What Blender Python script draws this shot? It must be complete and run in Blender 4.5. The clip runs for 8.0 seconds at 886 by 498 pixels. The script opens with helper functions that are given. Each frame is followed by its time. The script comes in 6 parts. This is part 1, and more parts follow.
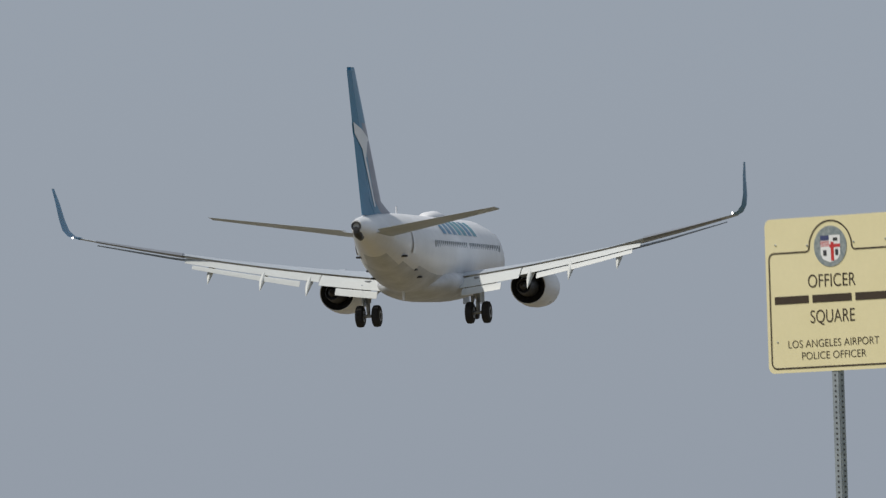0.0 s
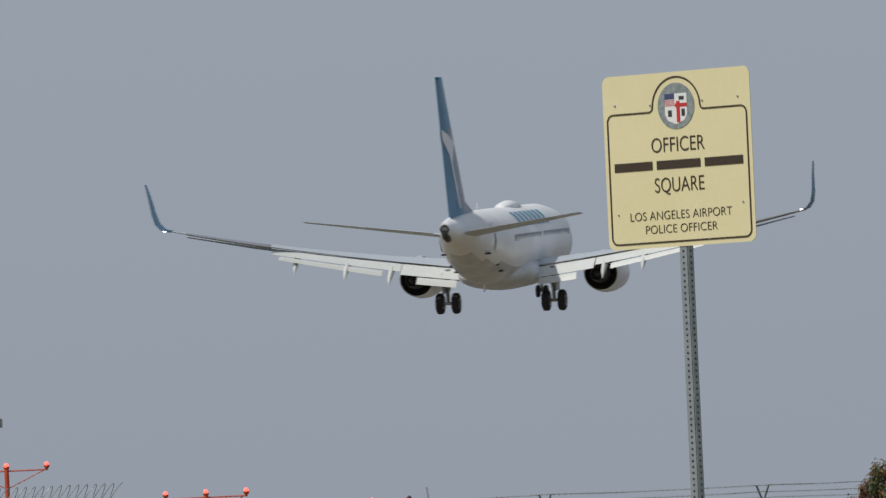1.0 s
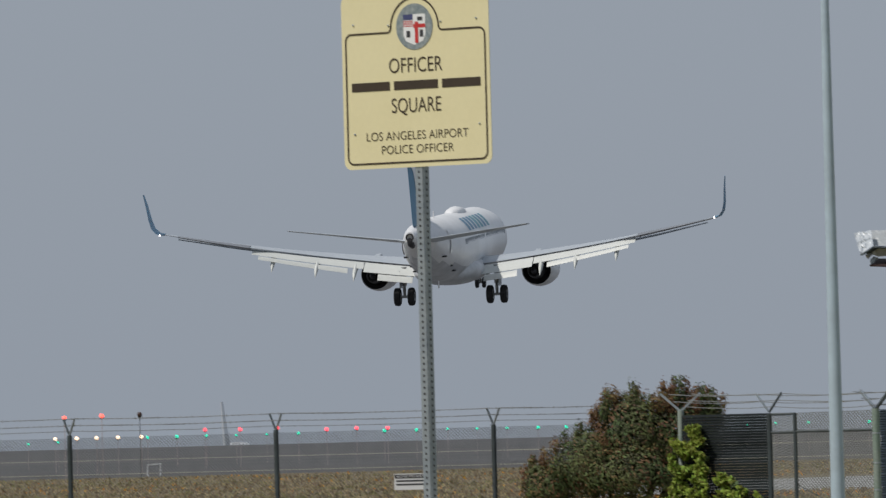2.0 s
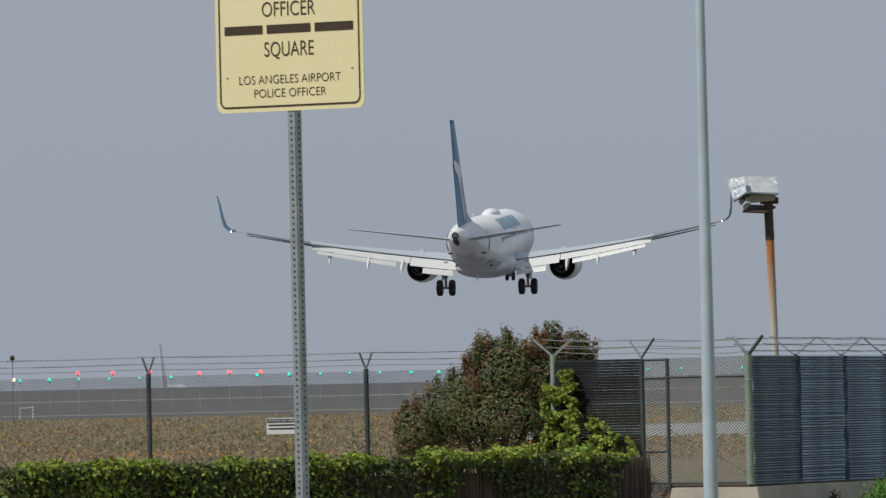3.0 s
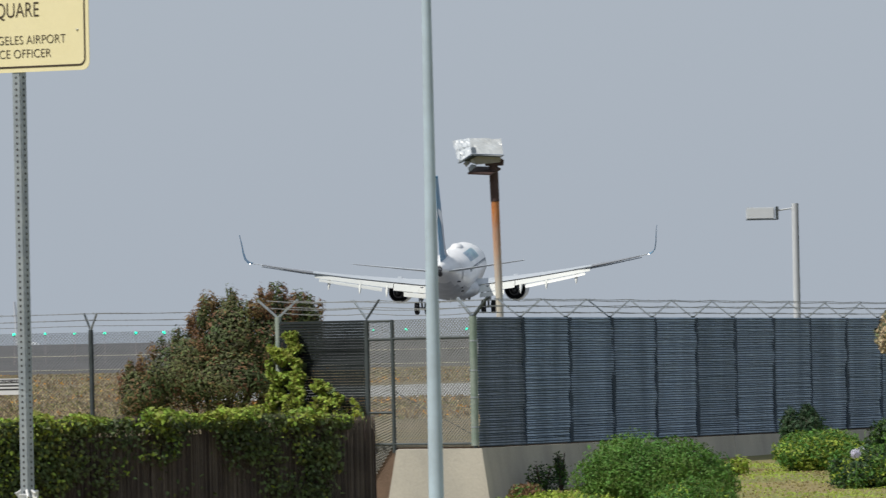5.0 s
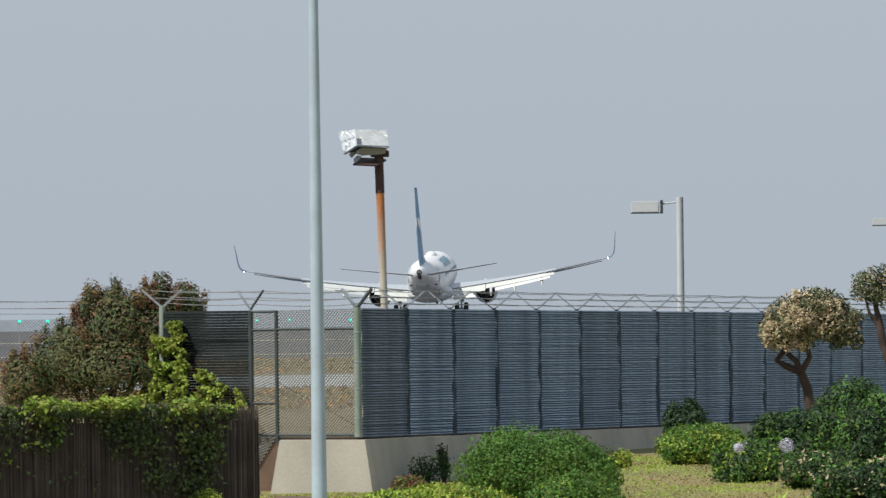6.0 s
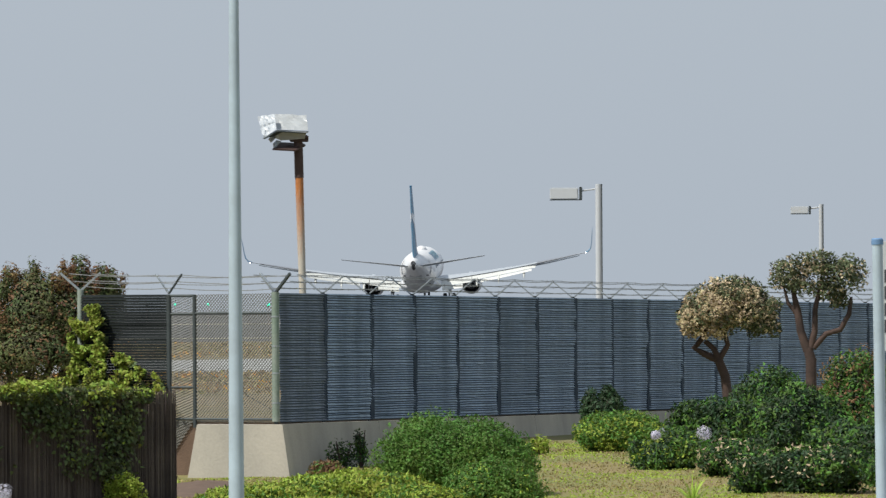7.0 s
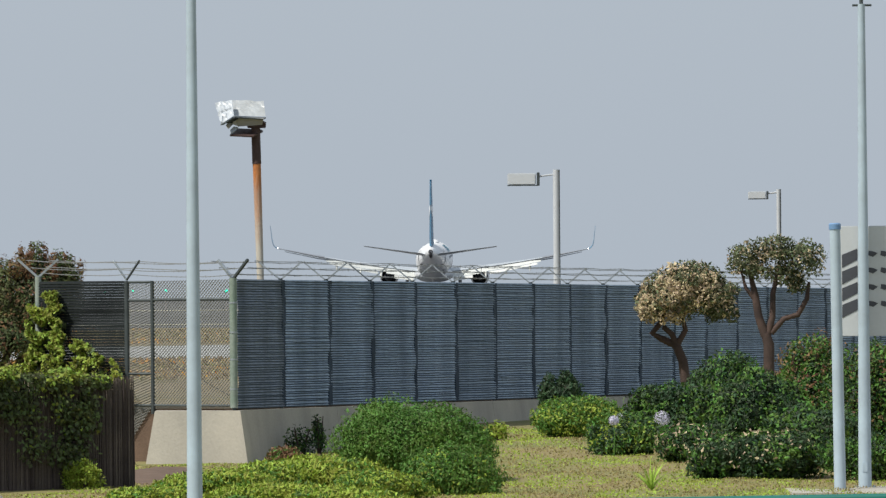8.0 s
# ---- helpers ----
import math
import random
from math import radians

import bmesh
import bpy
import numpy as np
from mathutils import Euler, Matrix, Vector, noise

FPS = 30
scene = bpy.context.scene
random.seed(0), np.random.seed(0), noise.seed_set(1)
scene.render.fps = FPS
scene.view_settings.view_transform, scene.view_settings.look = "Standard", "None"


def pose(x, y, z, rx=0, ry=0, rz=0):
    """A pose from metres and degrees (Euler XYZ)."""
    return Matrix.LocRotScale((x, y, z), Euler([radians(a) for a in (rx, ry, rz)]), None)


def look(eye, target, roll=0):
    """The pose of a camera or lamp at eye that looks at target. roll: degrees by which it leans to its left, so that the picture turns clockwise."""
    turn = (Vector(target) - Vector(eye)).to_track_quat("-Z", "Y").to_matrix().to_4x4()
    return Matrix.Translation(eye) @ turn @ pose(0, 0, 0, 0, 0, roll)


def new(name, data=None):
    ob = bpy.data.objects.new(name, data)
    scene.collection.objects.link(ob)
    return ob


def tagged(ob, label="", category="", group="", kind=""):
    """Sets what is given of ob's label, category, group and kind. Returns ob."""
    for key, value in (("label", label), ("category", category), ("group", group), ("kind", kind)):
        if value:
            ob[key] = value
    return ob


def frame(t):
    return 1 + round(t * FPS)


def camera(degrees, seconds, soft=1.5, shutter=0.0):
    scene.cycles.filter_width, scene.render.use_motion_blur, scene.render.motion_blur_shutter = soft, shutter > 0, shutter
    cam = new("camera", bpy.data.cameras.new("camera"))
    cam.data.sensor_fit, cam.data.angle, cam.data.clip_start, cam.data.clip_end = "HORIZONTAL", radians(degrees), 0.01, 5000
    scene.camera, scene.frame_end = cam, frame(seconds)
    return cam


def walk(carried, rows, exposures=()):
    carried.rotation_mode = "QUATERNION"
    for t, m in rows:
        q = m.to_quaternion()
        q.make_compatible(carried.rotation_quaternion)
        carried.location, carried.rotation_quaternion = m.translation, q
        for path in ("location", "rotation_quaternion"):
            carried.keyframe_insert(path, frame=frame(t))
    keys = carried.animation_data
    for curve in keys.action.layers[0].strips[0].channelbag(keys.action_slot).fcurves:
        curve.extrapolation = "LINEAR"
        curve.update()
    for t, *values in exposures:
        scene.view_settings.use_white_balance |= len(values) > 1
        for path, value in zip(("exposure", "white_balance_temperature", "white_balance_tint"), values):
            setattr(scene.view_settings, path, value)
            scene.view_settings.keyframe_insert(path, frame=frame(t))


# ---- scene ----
# Bearings: a = units right of the y axis, b = units below eye level (one unit is 1/15300 of a radian), d = metres away.
EYE = 2.3
UNIT = 1 / 15300


def sight(a, b, d):
    """The place at bearing a, drop b and distance d from the standpoint."""
    return Vector((d * math.sin(a * UNIT), d * math.cos(a * UNIT), EYE - d * math.tan((b - 60) * UNIT)))


# ---- camera ----
cam = camera(5.8667, 8.0, soft=1.35, shutter=0.25)
# seconds, bearing, drop, roll, and the sway of the standpoint (the first quarter second steps forward to fit the view,
# in place of a zoom)
LOOKS = [
    (0.0, -1722.6, -583.5, -1.78, (0.000, -4.69, 0.000)),
    (0.1, -1741.9, -583.8, -1.92, (0.000, -2.96, 0.000)),
    (0.2, -1773.5, -583.4, -1.74, (0.000, -1.24, 0.000)),
    (0.3, -1797.8, -576.7, -1.95, (0.000, 0.00, 0.000)),
    (0.4, -1764.4, -547.9, -1.66, (0.000, 0.00, 0.000)),
    (0.5, -1723.2, -516.3, -1.46, (0.000, 0.00, 0.000)),
    (1.0, -1593.6, -412.3, -2.58, (-0.000, 0.00, 0.000)),
    (1.5, -1378.0, -324.7, -1.73, (-0.015, 0.00, 0.015)),
    (2.0, -1128.9, -253.8, -1.50, (-0.002, 0.00, -0.005)),
    (2.2, -1066.7, -218.4, -1.22, (0.003, 0.00, -0.007)),
    (3.3, -830.1, -129.2, -1.13, (0.005, 0.00, -0.008)),
    (3.5, -774.0, -112.2, -0.92, (-0.004, 0.00, 0.005)),
    (4.0, -695.4, -104.3, -1.12, (0.003, 0.00, -0.000)),
    (4.5, -573.9, -70.2, -1.09, (0.003, 0.00, 0.001)),
    (5.0, -422.8, -71.1, -1.18, (0.007, 0.00, -0.000)),
    (5.2, -368.5, -64.1, -1.27, (0.000, 0.00, -0.002)),
    (6.3, -164.9, -44.1, -0.53, (-0.000, 0.00, 0.000)),
    (6.5, -154.9, -31.3, -0.39, (0.000, 0.00, -0.000)),
    (7.0, -74.7, -25.7, -0.33, (-0.000, 0.00, -0.000)),
    (7.5, -27.3, -18.9, -0.31, (0.000, 0.00, -0.000)),
    (8.0, 0.0, 0.0, -0.45, (0.000, 0.00, -0.000)),
]
walk(cam, [(t, look(Vector((0, 0, EYE)) + Vector(e), sight(a, b, 100) + Vector(e), r)) for t, a, b, r, e in LOOKS],
     [(0, -0.36, 6380, 12), (1.5, -0.38, 6400, 12), (2.2, -0.42, 6420, 12), (3.3, -0.17, 6480, 11), (4.0, -0.04, 6500, 11), (5.0, 0.06, 6500, 11), (6.3, 0.17, 6500, 10), (8.0, 0.18, 6500, 10)])

# ---- world and sun ----
SUN_TO = Vector((-0.62, -0.42, 0.95)).normalized()
world = bpy.data.worlds.new("hazy_sky")
scene.world = world
world.use_nodes = True
wn, wl = world.node_tree.nodes, world.node_tree.links
sky = wn.new("ShaderNodeTexSky")
sky.sky_type, sky.sun_disc = "NISHITA", False
sky.sun_elevation = math.asin(SUN_TO.z)
sky.sun_rotation = math.atan2(SUN_TO.x, SUN_TO.y)
sky.air_density, sky.dust_density, sky.ozone_density = 1.0, 3.0, 1.0
haze = wn.new("ShaderNodeMix")
haze.data_type = "RGBA"
haze.inputs[0].default_value = 0.88
haze.inputs[7].default_value = (4.15, 4.72, 5.4, 1)
wl.new(sky.outputs[0], haze.inputs[6])
wl.new(haze.outputs[2], wn["Background"].inputs[0])
wn["Background"].inputs[1].default_value = 0.1
sun_data = bpy.data.lights.new("sun", "SUN")
sun_data.energy, sun_data.angle, sun_data.color = 4.1, radians(1.0), (1.0, 0.95, 0.86)
sun = new("sun", sun_data)
sun.matrix_world = look(SUN_TO * 50, (0, 0, 0))


# ---- materials ----
def material(name, colour, rough=0.6, metal=0.0, vary=0.25, scale=8.0, fine=60.0, bump=0.15, second=None, island=0.0, coord="Object", spots=None, stretch=None):
    """A surface with grain at two scales; second: a colour for blotches; island: how far single pieces differ; spots: (colour, scale, share)."""
    m = bpy.data.materials.new(name)
    m.use_nodes = True
    n, l = m.node_tree.nodes, m.node_tree.links
    p = n["Principled BSDF"]
    p.inputs["Metallic"].default_value = metal
    tc = n.new("ShaderNodeTexCoord")
    big, small = n.new("ShaderNodeTexNoise"), n.new("ShaderNodeTexNoise")
    big.inputs["Scale"].default_value, small.inputs["Scale"].default_value = scale, fine
    big.inputs["Detail"].default_value, small.inputs["Detail"].default_value = 4, 5
    for k, t in enumerate((big, small)):
        l.new(tc.outputs[coord], t.inputs["Vector"])
        if stretch:
            mp = n.new("ShaderNodeMapping")
            mp.inputs["Scale"].default_value = stretch[k]
            l.new(tc.outputs[coord], mp.inputs["Vector"])
            l.new(mp.outputs[0], t.inputs["Vector"])
    ramp = n.new("ShaderNodeMapRange")
    ramp.inputs[1].default_value, ramp.inputs[2].default_value = 0.35, 0.68
    l.new(big.outputs[0], ramp.inputs[0])
    mix = n.new("ShaderNodeMix")
    mix.data_type = "RGBA"
    mix.inputs[6].default_value = (*colour, 1)
    mix.inputs[7].default_value = (*(second or [c * (1 - vary) for c in colour]), 1)
    l.new(ramp.outputs[0], mix.inputs[0])
    last = mix.outputs[2]
    if spots:
        vor = n.new("ShaderNodeTexNoise")
        vor.inputs["Scale"].default_value, vor.inputs["Detail"].default_value = spots[1], 6
        l.new(tc.outputs[coord], vor.inputs["Vector"])
        cut = n.new("ShaderNodeMapRange")
        cut.inputs[1].default_value, cut.inputs[2].default_value = spots[2], spots[2] + 0.06
        l.new(vor.outputs[0], cut.inputs[0])
        ms = n.new("ShaderNodeMix")
        ms.data_type = "RGBA"
        ms.inputs[7].default_value = (*spots[0], 1)
        l.new(cut.outputs[0], ms.inputs[0])
        l.new(last, ms.inputs[6])
        last = ms.outputs[2]
    hsv = n.new("ShaderNodeHueSaturation")
    val = n.new("ShaderNodeMapRange")
    val.inputs[3].default_value, val.inputs[4].default_value = 1 - vary, 1 + vary
    l.new(small.outputs[0], val.inputs[0])
    if island:
        geo = n.new("ShaderNodeNewGeometry")
        isl = n.new("ShaderNodeMapRange")
        isl.inputs[3].default_value, isl.inputs[4].default_value = 1 - island, 1 + island
        l.new(geo.outputs["Random Per Island"], isl.inputs[0])
        mul = n.new("ShaderNodeMath")
        mul.operation = "MULTIPLY"
        l.new(val.outputs[0], mul.inputs[0])
        l.new(isl.outputs[0], mul.inputs[1])
        l.new(mul.outputs[0], hsv.inputs["Value"])
        hue = n.new("ShaderNodeMapRange")
        hue.inputs[3].default_value, hue.inputs[4].default_value = 0.5 - island * 0.06, 0.5 + island * 0.05
        l.new(geo.outputs["Random Per Island"], hue.inputs[0])
        l.new(hue.outputs[0], hsv.inputs["Hue"])
    else:
        l.new(val.outputs[0], hsv.inputs["Value"])
    l.new(last, hsv.inputs["Color"])
    l.new(hsv.outputs[0], p.inputs["Base Color"])
    rr = n.new("ShaderNodeMapRange")
    rr.inputs[3].default_value, rr.inputs[4].default_value = max(0.05, rough - 0.12), min(1, rough + 0.12)
    l.new(big.outputs[0], rr.inputs[0])
    l.new(rr.outputs[0], p.inputs["Roughness"])
    if bump:
        b = n.new("ShaderNodeBump")
        b.inputs["Strength"].default_value, b.inputs["Distance"].default_value = bump, 0.02
        l.new(small.outputs[0], b.inputs["Height"])
        l.new(b.outputs[0], p.inputs["Normal"])
    return m


def leaf_material(name, colour, second, island=0.35):
    m = material(name, colour, 0.68, 0, 0.2, 1.2, 9, 0, second, island)
    m.node_tree.nodes["Principled BSDF"].inputs["Subsurface Weight"].default_value = 0.0
    n, l = m.node_tree.nodes, m.node_tree.links
    p = n["Principled BSDF"]
    tr, add = n.new("ShaderNodeBsdfTranslucent"), n.new("ShaderNodeMixShader")
    add.inputs[0].default_value = 0.25
    hs = [x for x in n if x.type == "HUE_SAT"][0]
    l.new(hs.outputs[0], tr.inputs[0])
    l.new(p.outputs[0], add.inputs[1])
    l.new(tr.outputs[0], add.inputs[2])
    l.new(add.outputs[0], n["Material Output"].inputs[0])
    return m


def glow(name, colour, strength):
    m = bpy.data.materials.new(name)
    m.use_nodes = True
    p = m.node_tree.nodes["Principled BSDF"]
    p.inputs["Base Color"].default_value = (*colour, 1)
    p.inputs["Emission Color"].default_value = (*colour, 1)
    p.inputs["Emission Strength"].default_value = strength
    return m


M_WHITE = material("aircraft_white_paint", (0.78, 0.79, 0.80), 0.32, 0, 0.06, 0.35, 3, 0.0, (0.66, 0.67, 0.68))
# wing grey darkened so the colour holds the ailerons' underside shade
M_AILERON = material("aileron_grey_with_shade", (0.20, 0.215, 0.24), 0.4, 0, 0.1, 0.8, 6, 0.0)
M_WING = material("aircraft_grey_paint", (0.41, 0.45, 0.49), 0.35, 0, 0.07, 0.5, 4, 0.0)
# grey belly, deepened and cooled to hold its shade in the colour
M_BELLY = material("shade_toned_grey_belly", (0.56, 0.58, 0.61), 0.4, 0, 0.12, 0.9, 4, 0.0, (0.42, 0.44, 0.46))
M_FLAP = material("flap_pale_paint", (0.56, 0.58, 0.56), 0.45, 0, 0.06, 0.8, 6, 0.0)
M_DARKMETAL = material("dark_metal", (0.05, 0.05, 0.055), 0.5, 0.4, 0.3, 3, 20, 0.05)
M_TYRE = material("tyre_rubber", (0.018, 0.018, 0.02), 0.85, 0, 0.3, 6, 30, 0.1)
M_STRUT = material("gear_grey_paint", (0.32, 0.33, 0.34), 0.45, 0.2, 0.2, 4, 20, 0.05)
# teal blue paint, lightened so its colour holds some haze
M_FIN = material("haze_lightened_teal_blue", (0.035, 0.18, 0.32), 0.35, 0, 0.1, 0.4, 4, 0.0, (0.04, 0.20, 0.34))
M_FINGREY = material("fin_slate_paint", (0.20, 0.21, 0.27), 0.35, 0, 0.1, 0.4, 4, 0.0)
M_TEAL = material("teal_lettering_paint", (0.02, 0.25, 0.33), 0.35, 0, 0.1, 1, 4, 0.0)
M_CABINPANE = material("cabin_window_pane", (0.30, 0.33, 0.37), 0.3, 0, 0.1, 1, 4, 0.0)
M_BOARD = material("pale_grey_board", (0.52, 0.55, 0.57), 0.5, 0, 0.06, 2, 20, 0.0)
M_BOARDINK = material("slate_board_ink", (0.06, 0.065, 0.08), 0.55, 0, 0.15, 6, 40, 0.0)
# grey made pale so that the colour itself carries distance haze
M_FARHAZE = material("haze_paled_grey", (0.55, 0.58, 0.62), 0.6, 0, 0.05, 0.3, 2, 0.0)
M_SIGN = material("cream_sign_sheet", (0.70, 0.64, 0.40), 0.45, 0, 0.04, 3, 40, 0.02, (0.67, 0.61, 0.37))
M_INK = material("dark_brown_ink", (0.045, 0.03, 0.018), 0.5, 0, 0.2, 9, 60, 0.0)
M_GALV = material("galvanised_steel", (0.36, 0.40, 0.43), 0.45, 0.55, 0.2, 7, 60, 0.05, (0.27, 0.31, 0.35))
M_POLE = material("pole_grey_blue_paint", (0.41, 0.515, 0.60), 0.5, 0.05, 0.08, 1.3, 14, 0.03, (0.33, 0.40, 0.46))
M_LINK = material("weathered_fence_wire", (0.30, 0.31, 0.31), 0.55, 0.5, 0.25, 3, 30, 0.0)
M_MESH = material("bright_fence_wire", (0.17, 0.175, 0.16), 0.5, 0.2, 0.25, 3, 30, 0.0)
M_POSTGREEN = material("weathered_green_post", (0.18, 0.24, 0.20), 0.6, 0.2, 0.25, 3, 24, 0.1, (0.26, 0.30, 0.27))
M_DARKPOST = material("dark_fence_post", (0.06, 0.075, 0.08), 0.55, 0.3, 0.3, 4, 30, 0.1)
M_SCREEN = material("blue_grey_screen_slats", (0.235, 0.32, 0.42), 0.6, 0, 0.5, 1.0, 9, 0.3, (0.13, 0.185, 0.25), 0.0, stretch=((2.2, 1.1, 0.14), (1.2, 0.6, 2.6)))
M_SLATSHADE = material("slat_recess_shade", (0.085, 0.115, 0.15), 0.8, 0, 0.3, 1.0, 9, 0.1, (0.055, 0.078, 0.105))
M_FOLDSHADE = material("fold_shade_navy", (0.045, 0.065, 0.095), 0.8, 0, 0.3, 1.0, 9, 0.1)
M_SCREENDARK = material("black_green_screen", (0.010, 0.013, 0.014), 0.9, 0, 0.3, 1.0, 25, 0.1, (0.024, 0.029, 0.030), 0.35)
for m in (M_SCREENDARK, M_SLATSHADE, M_FOLDSHADE):
    m.node_tree.nodes["Principled BSDF"].inputs["Specular IOR Level"].default_value = 0.12
# darker slats for the first bay
M_SCREENFIRST = material("dark_grey_screen_slats", (0.16, 0.20, 0.255), 0.7, 0, 0.5, 1.0, 9, 0.3, (0.075, 0.095, 0.125), 0.0, stretch=((3.0, 1.6, 0.14), (1.2, 0.6, 2.6)))
M_CONC = material("weathered_concrete", (0.42, 0.39, 0.33), 0.85, 0, 0.14, 0.9, 22, 0.3, (0.29, 0.275, 0.24), stretch=((1.0, 1.0, 0.35), (1, 1, 1)))
def fading_rust(name, z0, z1):
    """Rust that runs down a pale painted post in streaks and thins out between heights z1 and z0."""
    m = material(name, (0.46, 0.17, 0.04), 0.8, 0.0, 0.3, 1.4, 18, 0.25, (0.30, 0.11, 0.045))
    n, l = m.node_tree.nodes, m.node_tree.links
    tc, sep, streak = n.new("ShaderNodeTexCoord"), n.new("ShaderNodeSeparateXYZ"), n.new("ShaderNodeTexNoise")
    mp, fade, add, mix = n.new("ShaderNodeMapping"), n.new("ShaderNodeMapRange"), n.new("ShaderNodeMath"), n.new("ShaderNodeMix")
    mp.inputs["Scale"].default_value = (14, 14, 0.7)
    l.new(tc.outputs["Object"], sep.inputs[0])
    l.new(tc.outputs["Object"], mp.inputs["Vector"])
    l.new(mp.outputs[0], streak.inputs["Vector"])
    fade.inputs[1].default_value, fade.inputs[2].default_value = z0, z1
    fade.inputs[3].default_value, fade.inputs[4].default_value = -0.55, 0.75
    l.new(sep.outputs[2], fade.inputs[0])
    l.new(streak.outputs[0], add.inputs[0])
    l.new(fade.outputs[0], add.inputs[1])
    mix.data_type, mix.clamp_factor = "RGBA", True
    mix.inputs[6].default_value = (0.46, 0.44, 0.38, 1)
    hs = [x for x in n if x.type == "HUE_SAT"][0]
    l.new(add.outputs[0], mix.inputs[0])
    l.new(hs.outputs[0], mix.inputs[7])
    l.new(mix.outputs[2], n["Principled BSDF"].inputs["Base Color"])
    return m


M_RUSTDARK = material("dark_brown_steel", (0.075, 0.045, 0.04), 0.75, 0.2, 0.3, 4, 24, 0.2)
M_REED = material("dry_reed", (0.10, 0.078, 0.068), 0.85, 0, 0.3, 1.2, 30, 0.2, (0.055, 0.043, 0.04), 0.5)
# one ivy leaf in two colours: sunlight put into one, shade into the other
M_IVY = leaf_material("ivy_sun_tone", (0.165, 0.235, 0.03), (0.28, 0.325, 0.045), 0.6)
M_IVYSHADE = leaf_material("ivy_shade_tone", (0.06, 0.088, 0.032), (0.115, 0.145, 0.045), 0.6)
M_BUSH = leaf_material("bush_leaf", (0.058, 0.085, 0.026), (0.11, 0.115, 0.036), 0.7)
M_BUSHRED = leaf_material("reddish_bush_tip", (0.17, 0.08, 0.042), (0.19, 0.13, 0.05), 0.4)
M_SHRUB = leaf_material("shrub_leaf", (0.065, 0.16, 0.02), (0.11, 0.21, 0.03), 0.4)
M_LIME = leaf_material("lime_groundcover_leaf", (0.24, 0.33, 0.035), (0.31, 0.37, 0.05), 0.45)
M_DARKLEAF = leaf_material("dark_shrub_leaf", (0.022, 0.056, 0.02), (0.042, 0.082, 0.028), 0.55)
M_TREELEAF = leaf_material("tree_leaf", (0.075, 0.10, 0.045), (0.14, 0.155, 0.075), 0.6)
M_BLOOMSUN = leaf_material("cream_bloom_and_sunlit_leaf", (0.58, 0.47, 0.31), (0.44, 0.36, 0.22), 0.4)
M_LILAC = leaf_material("lilac_petal", (0.55, 0.54, 0.68), (0.68, 0.67, 0.75), 0.25)
M_BARK = material("tree_bark", (0.075, 0.047, 0.038), 0.9, 0, 0.35, 3, 25, 0.6, (0.04, 0.027, 0.024))
M_SOIL = material("bare_soil", (0.13, 0.085, 0.058), 0.95, 0, 0.25, 3, 30, 0.4)
M_LAWN = material("dry_lawn", (0.155, 0.165, 0.045), 0.95, 0, 0.3, 0.35, 14, 0.5, (0.22, 0.17, 0.075))
M_ASPHALT = material("old_asphalt", (0.105, 0.107, 0.112), 0.9, 0, 0.12, 0.02, 1.5, 0.1, (0.08, 0.082, 0.088))
M_ROADANDHAZE = material("pale_road_and_far_haze", (0.33, 0.34, 0.34), 0.9, 0, 0.1, 0.1, 3, 0.1)
M_FIELD = material("dry_airfield_grass", (0.19, 0.148, 0.085), 0.95, 0, 0.4, 0.09, 2.2, 0.5, (0.135, 0.115, 0.05), spots=((0.22, 0.16, 0.05), 0.25, 0.60))
M_LINE = material("faded_runway_paint", (0.45, 0.43, 0.33), 0.8, 0, 0.2, 0.05, 1, 0.0)
M_ORANGE = material("aviation_orange_paint", (0.50, 0.075, 0.028), 0.55, 0, 0.12, 2, 14, 0.0)
M_PALEPOST = material("pale_pink_post", (0.45, 0.36, 0.36), 0.6, 0, 0.1, 2, 14, 0.0)
M_SIGNWHITE = material("white_sign_sheet", (0.72, 0.73, 0.74), 0.5, 0, 0.06, 3, 30, 0.0)
M_SIGNBLACK = material("black_sign_ink", (0.035, 0.035, 0.04), 0.55, 0, 0.2, 9, 60, 0.0)
M_RED = material("seal_red", (0.50, 0.03, 0.03), 0.5, 0, 0.1, 9, 60, 0.0)
M_NAVY = material("seal_navy", (0.05, 0.06, 0.16), 0.5, 0, 0.1, 9, 60, 0.0)
M_SEAL = material("seal_grey_green_ring", (0.16, 0.20, 0.22), 0.5, 0, 0.35, 60, 200, 0.0, (0.28, 0.31, 0.31))
M_FOIL = material("torn_white_foil", (0.44, 0.48, 0.52), 0.4, 0.0, 0.10, 3, 12, 0.25)
M_HOUSING = material("grey_lamp_housing", (0.40, 0.40, 0.38), 0.5, 0.3, 0.15, 2, 14, 0.1, (0.28, 0.28, 0.27))
M_PALELAMP = material("pale_lamp_paint", (0.475, 0.505, 0.535), 0.6, 0, 0.06, 1, 8, 0.0)
M_LAMPBOX = material("pale_lamp_box_paint", (0.515, 0.55, 0.58), 0.6, 0, 0.06, 1, 8, 0.0)
M_TEALEDGE = material("teal_rail_paint", (0.012, 0.14, 0.115), 0.4, 0, 0.12, 2, 14, 0.05)
M_CAP = material("blue_cap_paint", (0.14, 0.26, 0.45), 0.5, 0, 0.1, 3, 20, 0.0)
G_RED = glow("red_lamp_glow", (1.0, 0.06, 0.08), 4.0)
G_AMBER = glow("orange_lamp_glow", (1.0, 0.085, 0.06), 4.0)
G_WHITE = glow("warm_white_lamp_glow", (1.0, 0.72, 0.5), 2.5)
G_GREEN = glow("green_lamp_glow", (0.02, 0.85, 0.5), 1.6)
G_NAV = glow("tail_light_glow", (1.0, 0.95, 0.9), 8.0)


